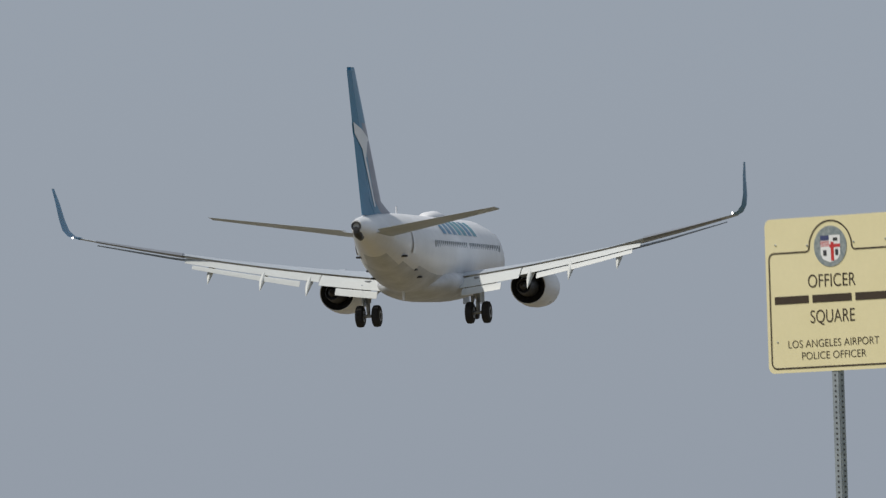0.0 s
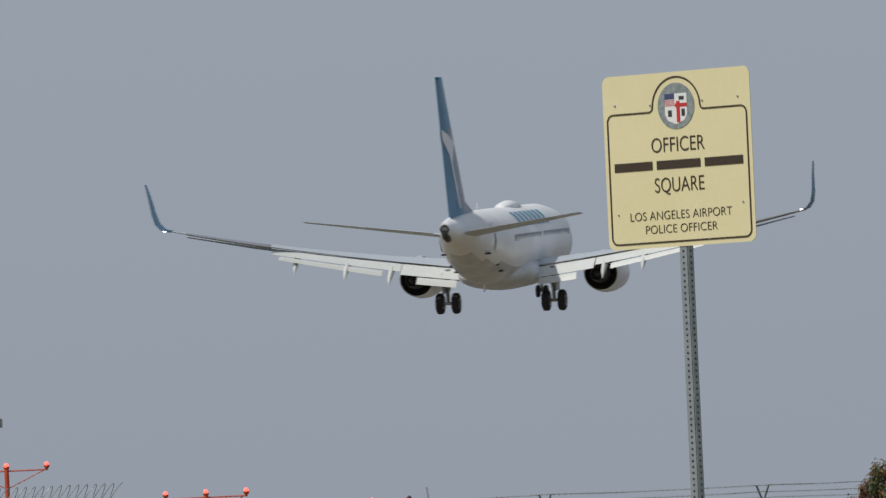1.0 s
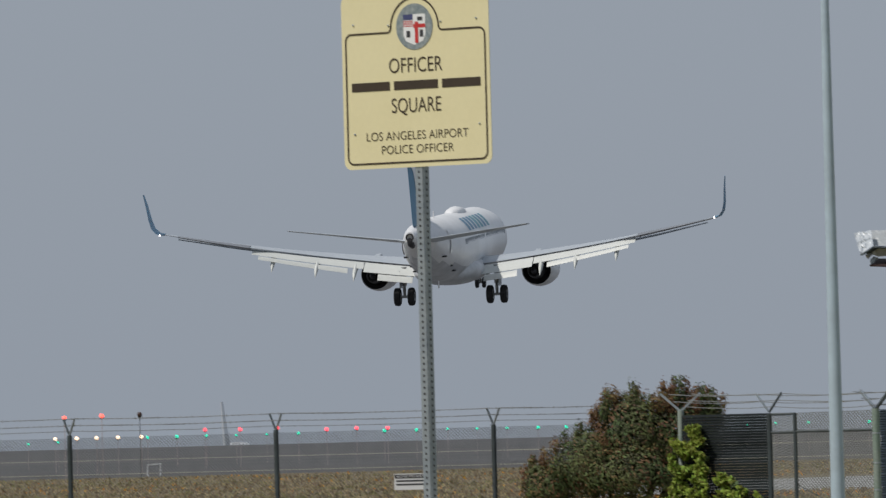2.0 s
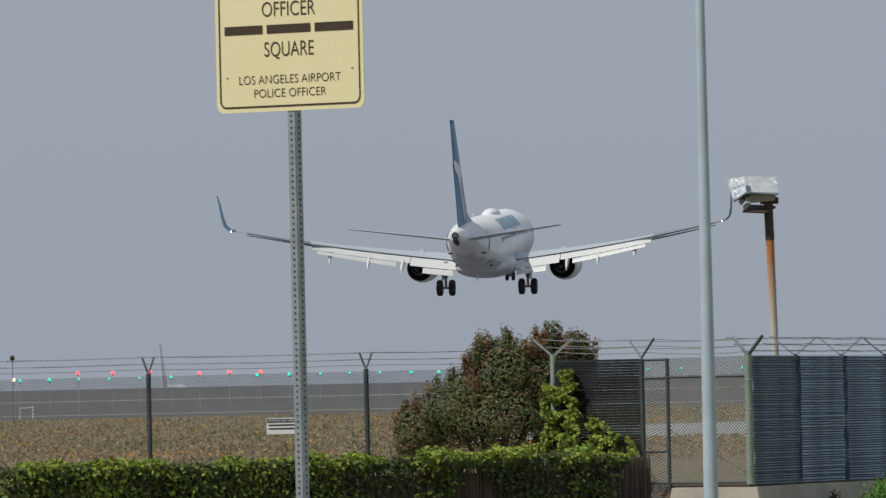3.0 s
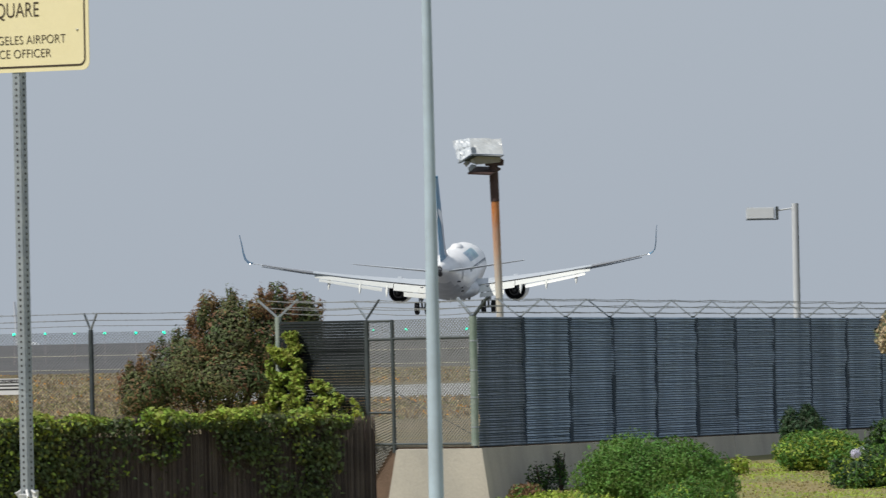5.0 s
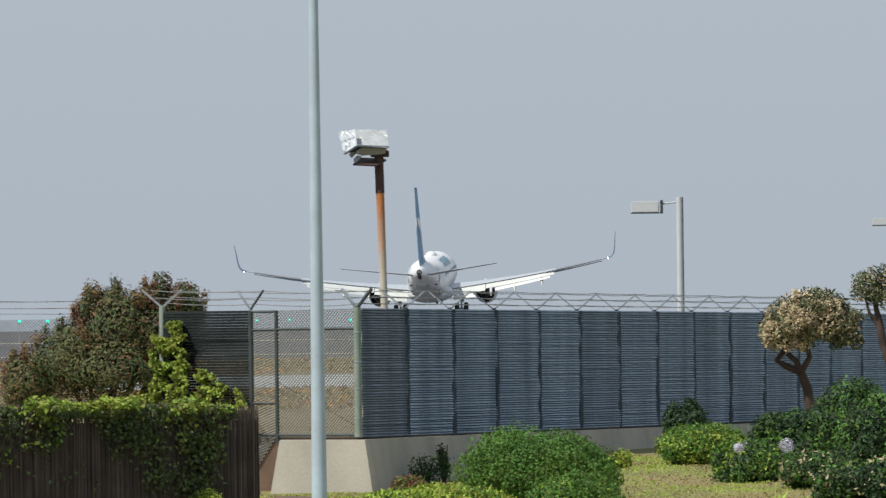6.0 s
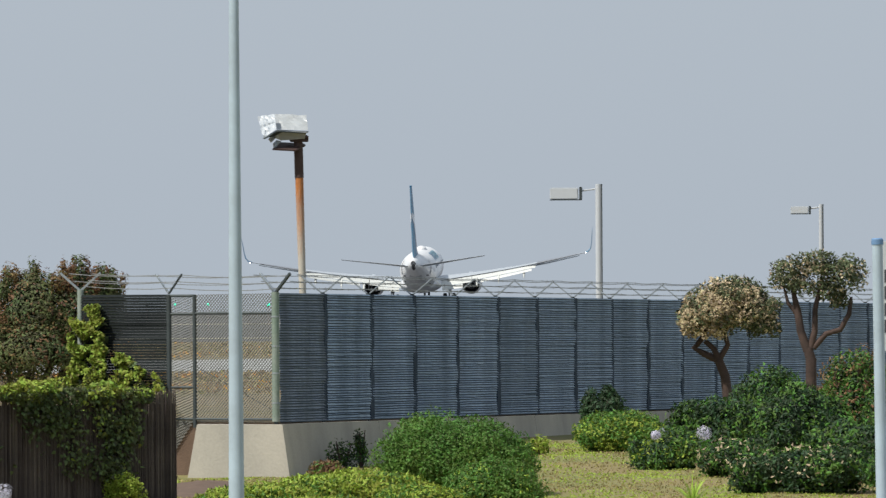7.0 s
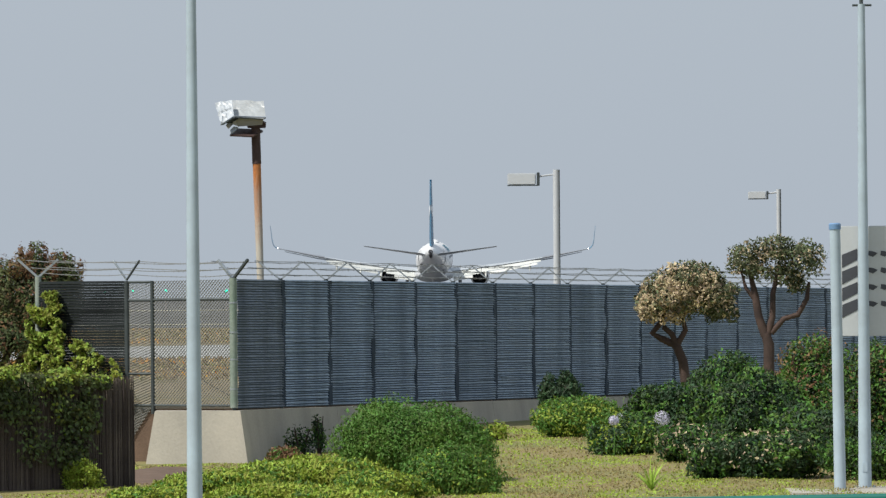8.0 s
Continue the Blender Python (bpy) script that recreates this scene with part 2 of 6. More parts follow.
# ---- mesh helpers ----
def part(name, bm, mat, parent=None, label="", smooth=True):
    """Link a bmesh as one mesh object under a thing."""
    me = bpy.data.meshes.new(name)
    bmesh.ops.recalc_face_normals(bm, faces=bm.faces)
    bm.to_mesh(me)
    bm.free()
    for m in (mat if isinstance(mat, (list, tuple)) else [mat]):
        me.materials.append(m)
    if smooth:
        me.shade_smooth()
        me.set_sharp_from_angle(angle=radians(38))
    ob = new(name, me)
    ob.parent = parent
    if label:
        tagged(ob, label)
    return ob


def raw(name, verts, faces, mat, parent=None, label=""):
    me = bpy.data.meshes.new(name)
    me.from_pydata(verts, [], faces)
    for m in (mat if isinstance(mat, (list, tuple)) else [mat]):
        me.materials.append(m)
    ob = new(name, me)
    ob.parent = parent
    if label:
        tagged(ob, label)
    return ob


def thing(name, at, label, category, group="", rz=0.0, kind=""):
    ob = new(name)
    ob.matrix_basis = Matrix.Translation(at) @ pose(0, 0, 0, 0, 0, rz)
    ob.empty_display_size = 0.2
    return tagged(ob, label, category, group, kind)


def ring_loft(bm, rings, cap0=True, cap1=True, closed=True):
    """Skin a row of rings, each a list of points of equal count."""
    rows = [[bm.verts.new(p) for p in r] for r in rings]
    n = len(rows[0])
    for a, b in zip(rows, rows[1:]):
        for i in range(n if closed else n - 1):
            j = (i + 1) % n
            bm.faces.new((a[i], a[j], b[j], b[i]))
    if cap0:
        bm.faces.new(rows[0][::-1])
    if cap1:
        bm.faces.new(rows[-1])
    return bm


def tube(bm, p0, p1, r0, r1=None, n=12, caps=True):
    r1 = r0 if r1 is None else r1
    p0, p1 = Vector(p0), Vector(p1)
    z = (p1 - p0).normalized()
    x = z.orthogonal().normalized()
    y = z.cross(x)
    rings = [[p + x * r * math.cos(6.28319 * i / n) + y * r * math.sin(6.28319 * i / n) for i in range(n)] for p, r in ((p0, r0), (p1, r1))]
    return ring_loft(bm, rings, caps, caps)


def pipe(bm, pts, radii, n=8):
    """A bent tube through points."""
    pts = [Vector(p) for p in pts]
    rings = []
    x = None
    for i, p in enumerate(pts):
        d = (pts[min(i + 1, len(pts) - 1)] - pts[max(i - 1, 0)]).normalized()
        x = d.orthogonal().normalized() if x is None else (x - d * x.dot(d)).normalized()
        y = d.cross(x)
        rings.append([p + (x * math.cos(6.28319 * k / n) + y * math.sin(6.28319 * k / n)) * radii[i] for k in range(n)])
    return ring_loft(bm, rings)


def block(bm, lo, hi, m=None, bevel=0.0):
    lo, hi = Vector(lo), Vector(hi)
    r = bmesh.ops.create_cube(bm, size=1)["verts"]
    bmesh.ops.scale(bm, vec=hi - lo, verts=r)
    bmesh.ops.translate(bm, vec=(lo + hi) / 2, verts=r)
    if bevel:
        es = list({e for v in r for e in v.link_edges})
        r = bmesh.ops.bevel(bm, geom=es, offset=bevel, segments=2, affect="EDGES")["verts"]
    if m is not None:
        bmesh.ops.transform(bm, matrix=m, verts=list(r))
    return bm


def revolve(bm, profile, axis_pt=(0, 0, 0), n=20, axis="Y"):
    """profile: (along, radius) pairs about an axis along Y or X or Z."""
    rings = []
    o = Vector(axis_pt)
    for a, r in profile:
        ring = []
        for i in range(n):
            c, s = math.cos(6.28319 * i / n) * r, math.sin(6.28319 * i / n) * r
            ring.append(o + Vector({"Y": (c, a, s), "X": (a, c, s), "Z": (c, s, a)}[axis]))
        rings.append(ring)
    return ring_loft(bm, rings, True, True)


def leaves(name, centres, normals, size, mat, parent, seed=1, label="", droop=0.4, narrow=0.55):
    """Many small folded leaves, one mesh."""
    rng = np.random.default_rng(seed)
    c, nn = np.asarray(centres, float), np.asarray(normals, float)
    k = len(c)
    nn = nn + rng.normal(0, 0.55, (k, 3))
    nn /= np.linalg.norm(nn, axis=1)[:, None] + 1e-9
    d = rng.normal(0, 1, (k, 3))
    d[:, 2] -= droop
    d -= nn * (d * nn).sum(1)[:, None]
    d /= np.linalg.norm(d, axis=1)[:, None] + 1e-9
    w = np.cross(nn, d)
    s = size * rng.uniform(0.6, 1.35, k)[:, None]
    tip, base = c + d * s, c - d * s * 0.35
    l, r = c + w * s * narrow - nn * s * 0.12, c - w * s * narrow - nn * s * 0.12
    v = np.stack([base, l, tip, r], 1).reshape(-1, 3)
    f = np.concatenate([[[4 * i, 4 * i + 1, 4 * i + 2], [4 * i, 4 * i + 2, 4 * i + 3]] for i in range(k)])
    ob = raw(name, v.tolist(), f.tolist(), mat, parent, label)
    ob["kind"] = "stuff"
    return ob


def blob_points(n, centre, radii, seed, lumps=7, rough=0.28, shell=0.75, zmin=-1.0):
    """Points and normals in the outer shell of a lumpy, uneven crown."""
    rng = np.random.default_rng(seed)
    d = rng.normal(0, 1, (n * 2, 3))
    d /= np.linalg.norm(d, axis=1)[:, None]
    d = d[d[:, 2] > zmin][:n]
    lump = rng.normal(0, 1, (lumps * 4, 3))
    lump /= np.linalg.norm(lump, axis=1)[:, None]
    bulge = np.max(d @ lump.T, axis=1)
    r = 1 - rough + rough * np.clip((bulge - 0.75) / 0.25, 0, 1) * 1.25
    r = r * (shell + (1 - shell) * rng.uniform(0, 1, len(d)) ** 0.5)
    p = np.asarray(centre) + d * r[:, None] * np.asarray(radii)
    return p, d


# ---- ground ----
def ground_height(y, x=-30.0):
    """Height of the near ground; the lawn banks up against the wall."""
    bank = 0.42 * float(np.interp(x, [-3.2, 0.5, 6.0, 12.0, 20.0], [0, 1, 1.0, 0.8, 0.8])) * float(np.interp(y, [126, 134, 156, 180], [0, 0.12, 1, 1]))
    return float(np.interp(y, [-200, 0, 30, 48, 112, 600], [0.8, 0.8, 1.05, 0.75, -1.0, -1.0])) + bank


def build_ground():
    bm = bmesh.new()
    ys = [-200, -60, 0, 15, 30, 38, 48, 65, 85, 100, 112, 120, 126] + [128 + 2 * k for k in range(24)] + [180, 200, 260]
    xs = [-300, -100, -40, -20, -10] + [-6 + 0.75 * k for k in range(30)] + [20, 40, 100, 300]
    def height(x, y):
        rough = 0.05 * noise.noise(Vector((x * 0.8, y * 0.3, 5))) if 122 < y < 176 and -8 < x < 18 else 0.0
        return ground_height(y, x) + rough
    rows = [[bm.verts.new((x, y, height(x, y))) for x in xs] for y in ys]
    for a, b in zip(rows, rows[1:]):
        for i in range(len(xs) - 1):
            bm.faces.new((a[i], a[i + 1], b[i + 1], b[i]))
    ob = part("ground", bm, M_LAWN)
    tagged(ob, "dry yellow-green lawn sloping down to the fence", "ground", kind="structure")


FENCE_CORNER = Vector((-3.89, 160.0, 0))
FENCE_RUN = Vector((0.2556, 0.9668, 0))
VINE_POST = Vector((-7.62, 162.6, 0))
LEFT_RUN_START = Vector((-8.4, 168.5, 0))
LEFT_RUN_END = Vector((-24.5, 166.0, 0))


def build_airfield():
    front = [(-300, 166), tuple(LEFT_RUN_END[:2]), tuple(VINE_POST[:2]), tuple(FENCE_CORNER[:2]), tuple((FENCE_CORNER + FENCE_RUN * 110)[:2]), (300, 420)]
    bm = bmesh.new()
    back = [-300, -60, -21, -14, 60, 300]
    rows = [[bm.verts.new((x, y + 0.05, -1.1)) for x, y in front], [bm.verts.new((x, y + 0.05, 0)) for x, y in front]]
    for y, z, sx in ((440, 0, 1), (462, 0, 1), (1470, 0, 2), (1700, -4, 3), (2500, -30, 5), (4800, -60, 8)):
        rows.append([bm.verts.new((x * sx, y, z)) for x in back])
    # strips past 1470 m take the pale road colour to hold haze
    mats = [3, 0, 0, 1, 2, 2, 2]
    for k, (a, b) in enumerate(zip(rows, rows[1:])):
        for i in range(len(a) - 1):
            f = bm.faces.new((a[i], a[i + 1], b[i + 1], b[i]))
            f.material_index = mats[k]
    ob = part("airfield_ground", bm, [M_FIELD, M_ASPHALT, M_ROADANDHAZE, M_SOIL], smooth=False)
    tagged(ob, "dry airfield grass with orange flowers before grey asphalt", "ground", kind="structure")
    bm = bmesh.new()
    vs = [bm.verts.new(p) for p in ((-15, 258, 0.02), (-12, 262, 0.02), (30, 315, 0.02), (30, 392, 0.02), (-12, 322, 0.02), (-16, 316, 0.02))]
    bm.faces.new((vs[0], vs[1], vs[4], vs[5]))
    bm.faces.new((vs[1], vs[2], vs[3], vs[4]))
    ob = part("service_road", bm, M_ROADANDHAZE, smooth=False)
    tagged(ob, "pale concrete service road across the airfield", "road", kind="structure")
    for y0, y1, nm in ((495, 503, "taxiway_line"), (765, 785, "runway_line")):
        bm = bmesh.new()
        bm.faces.new([bm.verts.new(p) for p in ((-200, y0, 0.03), (120, y0 - 4, 0.03), (120, y1 - 4, 0.03), (-200, y1, 0.03))])
        tagged(part(nm, bm, M_LINE, smooth=False), "faded yellow line painted on asphalt", "road marking", kind="structure")


build_ground()
build_airfield()


def build_field_growth():
    """Dry grass and orange flowers standing on the airfield behind the fence."""
    rn = np.random.default_rng(31)
    k = 30000
    y = 1 / rn.uniform(1 / 445, 1 / 205, k)
    x = y * np.tan(rn.uniform(-2260, -330, k) * UNIT)
    patch = np.array([noise.noise(Vector((a * 0.10, b * 0.045, 3.0))) + 0.6 * noise.noise(Vector((a * 0.4, b * 0.12, 6.0))) for a, b in zip(x, y)])
    on_road = (x > -17) & (y > 258 + (x + 15) * 1.27) & (y < 330 + (x + 12) * 1.67)
    pts = np.stack([x, y, np.full(k, 0.06)], 1)
    pick = rn.uniform(0, 1, k)
    bloom = (patch > 0.10) & (pick < 0.11) & ~on_road
    green = (patch < -0.10) & (pick > 0.45) & ~on_road
    straw = ~bloom & ~green & ~on_road
    for name, sel, mat, size, label in (("straw_grass", straw, M_FIELDSTRAW, 0.085, "dry straw-coloured airfield grass"), ("green_grass", green, M_FIELDGREEN, 0.085, "dull green airfield grass"),
                                        ("orange_flowers", bloom, M_POPPY, 0.10, "small orange flowers in the airfield grass")):
        v = np.tile(np.array([0, -1.0, 0.35]), (sel.sum(), 1))
        tagged(leaves(name, pts[sel], v, size, mat, None, 17, "", -2.0, 0.5), label, "grass" if mat is not M_POPPY else "flowers", kind="stuff")


M_FIELDSTRAW = leaf_material("straw_field_grass", (0.27, 0.205, 0.11), (0.34, 0.26, 0.15), 0.45)
M_FIELDGREEN = leaf_material("dull_green_field_grass", (0.19, 0.18, 0.07), (0.25, 0.22, 0.09), 0.4)
M_POPPY = leaf_material("orange_petal", (0.62, 0.27, 0.03), (0.55, 0.30, 0.05), 0.3)
build_field_growth()


# ---- airliner ----
def airfoil(x, le, te, z, thick, tilt=0.0, n=8):
    """A wing section at span x between fore-and-aft stations le and te (metres aft of the main wheels are negative y)."""
    chord = le - te
    pts = []
    us = [0, 0.04, 0.14, 0.32, 0.55, 0.8, 1.0]
    up = [0, 0.32, 0.62, 0.78, 0.62, 0.28, 0.02]
    for u, h in zip(us, up):
        pts.append(Vector((x, le - u * chord, z + h * thick * chord * 0.62)))
    for u, h in list(zip(us, up))[::-1][:-1]:
        pts.append(Vector((x, le - u * chord, z - h * thick * chord * 0.42 - 0.004)))
    if tilt:
        o = Vector((x, le, z))
        r = Matrix.Rotation(radians(tilt), 3, "X")
        pts = [o + r @ (p - o) for p in pts]
    return pts


def wing_z(x):
    return -1.2 + (x - 1.5) * 0.112 + 0.85 * ((x - 1.5) / 15.5) ** 2


def wing_le(x):
    return 5.6 - max(0, x - 1.5) * 0.56


def wing_te(x):
    return -1.1 if x < 5.8 else -1.1 - (x - 5.8) * 0.26


def build_airliner():
    plane = thing("airliner", (0, 0, 0), "white twin-engine airliner with teal blue tail, wheels down, landing", "airplane")
    st = lambda s: 16.6 - s
    # fuselage: station, half width, half height, centre height
    prof = [(0.0, 0.05, 0.05, -0.55), (0.4, 0.55, 0.5, -0.5), (1.2, 1.05, 1.0, -0.35), (2.4, 1.5, 1.5, -0.15), (4.0, 1.78, 1.85, -0.03), (6.0, 1.88, 2.0, 0), (9, 1.88, 2.0, 0),
            (13, 1.88, 2.0, 0), (17, 1.88, 2.0, 0), (20.5, 1.88, 2.0, 0), (22.0, 1.84, 1.93, 0.07), (24, 1.68, 1.72, 0.27), (26, 1.4, 1.42, 0.52), (28, 1.05, 1.08, 0.8), (30, 0.66, 0.72, 1.02),
            (31.4, 0.4, 0.48, 1.12), (32.1, 0.26, 0.33, 1.16)]
    rings = []
    for s, w, h, z in prof:
        rings.append([Vector((w * math.cos(6.28319 * i / 32), st(s), z + h * math.sin(6.28319 * i / 32))) for i in range(32)])
    bm = bmesh.new()
    ring_loft(bm, rings)
    for f in bm.faces:
        c = f.calc_center_median()
        f.material_index = 1 if c.z < -1.15 + max(0, (-c.y - 4)) * 0.115 else 0
    part("fuselage", bm, [M_WHITE, M_BELLY], plane, "white upper fuselage, grey lower part toned for shade")
    bm = bmesh.new()
    ring_loft(bm, [[Vector((w * math.cos(6.28319 * i / 24), y, z + h * math.sin(6.28319 * i / 24))) for i in range(24)]
                   for y, w, h, z in ((8.6, 0.3, 0.2, -1.7), (7.0, 1.5, 0.6, -1.6), (4, 2.15, 0.85, -1.5), (0, 2.2, 0.9, -1.5), (-2.2, 1.9, 0.8, -1.5), (-4.6, 0.5, 0.35, -1.55))])
    part("wing_fairing", bm, M_BELLY, plane, "grey belly fairing at the wing root, toned for shade")
    bm = bmesh.new()
    revolve(bm, [(st(31.95), 0.25), (st(32.25), 0.235), (st(32.25), 0.17), (st(31.9), 0.15)], (0, 0, 1.17), 16)
    part("exhaust", bm, M_DARKMETAL, plane, "dark auxiliary power unit exhaust")
    bm = bmesh.new()
    ring_loft(bm, [[Vector((w * math.cos(6.28319 * i / 16), y, z + h * math.sin(6.28319 * i / 16))) for i in range(16)] for y, w, h, z in ((st(32.2), 0.15, 0.17, 0.98), (st(31.9), 0.2, 0.26, 0.84), (st(31.2), 0.2, 0.3, 0.76), (st(30.2), 0.1, 0.12, 0.8))])
    part("exhaust_muffler", bm, M_DARKMETAL, plane)
    bm = bmesh.new()
    ring_loft(bm, [[Vector((w * math.cos(6.28319 * i / 16), y, 1.93 + h * max(-0.2, math.sin(6.28319 * i / 16)))) for i in range(16)]
                   for y, w, h in ((st(15.6), 0.1, 0.05), (st(15.1), 0.45, 0.3), (st(13.5), 0.55, 0.4), (st(12.0), 0.45, 0.3), (st(11.2), 0.1, 0.05))])
    part("antenna_fairing", bm, M_WHITE, plane, "white antenna hump on the roof")
    bm = bmesh.new()
    block(bm, (-0.02, st(22.6), 1.9), (0.02, st(22.3), 2.35))
    part("blade_antenna", bm, M_WHITE, plane)
    bm = bmesh.new()
    block(bm, (-0.02, st(21.6), -2.35), (0.02, st(21.2), -1.8))
    part("blade_antenna", bm, M_WHITE, plane)
    # cabin windows and doors on both sides
    for side in (-1, 1):
        for k in range(35):
            y = st(5.4) - k * 0.48
            if abs(y - st(13.6)) < 0.3:
                continue
            bm = bmesh.new()
            a = math.asin(0.42 / 2.0)
            r0 = 1.885 * math.cos(a)
            block(bm, (side * r0 - 0.03, y - 0.08, 0.27), (side * r0 + 0.006, y + 0.08, 0.62), None, 0.004) if side > 0 else block(bm, (side * r0 - 0.006, y - 0.08, 0.27), (side * r0 + 0.03, y + 0.08, 0.62), None, 0.004)
            part("cabin_window", bm, M_CABINPANE, plane, "", False)
        for y, wd, hh, zc, a0, a1 in ((st(4.9), 1.83, 1.93, 0.0, -14, 40), (st(25.2), 1.52, 1.54, 0.42, -20, 38)):
            bm = bmesh.new()
            rings = []
            for k in range(7):
                a = radians(a0 + (a1 - a0) * k / 6)
                rings.append([Vector((side * math.cos(a) * (wd * g + 0.012), y + o, zc + math.sin(a) * (hh * g + 0.012))) for o, g in ((-0.43, 0.985), (0.43, 1.008))])
            ring_loft(bm, rings, False, False, False)
            part("cabin_door", bm, M_WHITE, plane, "", False)
        # plain blocks in place of the airline's title, on the upper side
        for k in range(7):
            bm = bmesh.new()
            y0 = st(19.0) + k * 1.28
            for e in range(4):
                a0, a1 = radians(30 + e * 7.5), radians(37.5 + e * 7.5)
                q = [(math.cos(a) * 1.892 * side, y + 0.35 * math.sin(a), math.sin(a) * 2.012) for a in (a0, a1) for y in (y0, y0 + 0.82)]
                vs = [bm.verts.new(p) for p in q]
                bm.faces.new((vs[0], vs[1], vs[3], vs[2]))
            part("title_block", bm, M_TEAL if k in (3, 4, 6) else M_FIN, plane, "", False)
        # dark marks under the tail
        for y, h in ((st(24.0), -0.9), (st(26.3), -0.25), (st(22.9), -1.25)):
            bm = bmesh.new()
            block(bm, (side * 1.1 - 0.2, y - 0.16, h - 0.04), (side * 1.1 + 0.2, y + 0.16, h + 0.06), None, 0.02)
            part("service_panel", bm, M_DARKMETAL, plane, "", False)
    # fin and rudder
    def fin_section(z, le, te, t, hs=(0, 0.4, 0.75, 1.0, 0.95, 0.8)):
        c = le - te
        us = [0, 0.05, 0.2, 0.45, 0.7, 1.0]
        p = [Vector((h * t / 2, le - u * c, z)) for u, h in zip(us, hs)]
        return p + [Vector((-v.x - 0.001, v.y, v.z)) for v in p[::-1][:-1]]

    def fin_le(z):
        return st(26.0) - (z - 2.0) * 0.80 if z > 2.4 else st(26.0) - 0.3 + (2.4 - z) * 5.0

    def fin_te(z):
        return st(30.6) - (z - 1.5) * 0.35

    bm = bmesh.new()
    zs = [1.35, 1.75, 2.1, 2.5, 3.1, 3.9, 4.7, 5.5, 6.3, 7.2, 8.1, 8.9, 8.99]
    ring_loft(bm, [fin_section(z, fin_le(z), fin_te(z) + 0.30 * (fin_le(z) - fin_te(z)) if z > 1.4 else fin_te(z) + 1.4, 0.5 - 0.035 * (z - 1.3)) for z in zs])
    for f in bm.faces:
        c = f.calc_center_median()
        f.material_index = 1 if c.z < 6.0 and c.y > fin_te(c.z) + 0.52 * (fin_le(c.z) - fin_te(c.z)) else 0
    part("fin", bm, [M_FIN, M_FINGREY], plane, "teal blue fin with a slate leading edge")
    bm = bmesh.new()
    ring_loft(bm, [fin_section(z, fin_te(z) + 0.31 * (fin_le(z) - fin_te(z)), fin_te(z), 0.5 - 0.035 * (z - 1.3), (0.76, 0.75, 0.68, 0.48, 0.3, 0.06)) for z in [1.75, 2.6, 3.6, 4.8, 6.0, 7.2, 8.2, 8.84]])
    part("rudder", bm, M_FIN, plane, "teal blue rudder")
    for side in (-1, 1):
        # pale pointed band across the fin
        bm = bmesh.new()
        def on_fin(z, u):
            le, te = fin_le(z), fin_te(z)
            th = (0.5 - 0.035 * (z - 1.3)) * np.interp(u, [0, 0.035, 0.14, 0.315, 0.49, 0.7, 0.835, 0.91, 1.0], [0, 0.4, 0.75, 1.0, 0.95, 0.8, 0.5, 0.3, 0.06]) / 2 + 0.025
            return (side * th, le - u * (le - te), z)
        band = [((6.3, 0.98), (5.75, 0.98)), ((6.0, 0.6), (5.0, 0.72)), ((5.6, 0.25), (4.6, 0.6)), ((5.3, 0.02), (4.7, 0.02))]
        low, high = [bm.verts.new(on_fin(*b[1])) for b in band], [bm.verts.new(on_fin(*b[0])) for b in band]
        for i in range(3):
            bm.faces.new((low[i], low[i + 1], high[i + 1], high[i]))
        tail = [((5.0, 0.72), (4.6, 0.6)), ((3.6, 0.64), (3.6, 0.55)), ((2.2, 0.62), (2.2, 0.575))]
        l2, h2 = [bm.verts.new(on_fin(*b[0])) for b in tail], [bm.verts.new(on_fin(*b[1])) for b in tail]
        for i in range(2):
            bm.faces.new((l2[i], l2[i + 1], h2[i + 1], h2[i]))
        part("fin_band", bm, M_WHITE, plane, "pale grey pointed band", False)
        # tailplane
        def tail_sec(x, f0=0.0, f1=1.0):
            le = st(27.6) - (x - 0.5) * 0.66
            te = st(31.3) - (x - 0.5) * 0.30
            c = le - te
            pts = airfoil(x, le - f0 * c, le - f1 * c, 0.62 + x * 0.11, 0.10 if f0 == 0 else 0.12)
            return [Vector((p.x * side, p.y, p.z + 0.075 * (st(27.6) - p.y))) for p in pts]
        bm = bmesh.new()
        ring_loft(bm, [tail_sec(x, 0, 0.7) for x in (0.4, 2, 4, 6, 7.2)])
        part("tailplane", bm, M_WING, plane, "grey tailplane")
        bm = bmesh.new()
        ring_loft(bm, [tail_sec(x, 0.705, 1.0) for x in (0.9, 3, 5, 7.2)])
        part("elevator", bm, M_WING, plane)
        # wing box, slat, aileron
        def sec(x, f0, f1, th, drop=0.0, tilt=0.0, back=0.0):
            le, te = wing_le(x), wing_te(x)
            c = le - te
            tw = 0.06 * min(1.0, max(0.0, (x - 8) / 8))
            return [Vector((p.x * side, p.y, p.z + tw * (le - p.y - 0.6 * c))) for p in airfoil(x, le - f0 * c - back, le - f1 * c - back, wing_z(x) + drop, th, tilt)]
        bm = bmesh.new()
        ring_loft(bm, [sec(x, 0.03, 0.76 if x < 11.9 else 0.97, 0.16 - 0.004 * x) for x in (1.2, 3, 4.8, 5.8, 8, 10, 11.9, 14, 16.2)])
        ring_loft(bm, [sec(x, 0.03, 1.0, 0.11) for x in (16.2, 16.7, 17.0)])
        part("wing", bm, M_WING, plane, "grey wing")
        bm = bmesh.new()
        ring_loft(bm, [sec(x, -0.05, 0.1, 0.34, -0.12, 18) for x in (2.6, 4.3)])
        ring_loft(bm, [sec(x, -0.07, 0.12, 0.30, -0.14, 16) for x in (5.5, 9, 13, 16.3)])
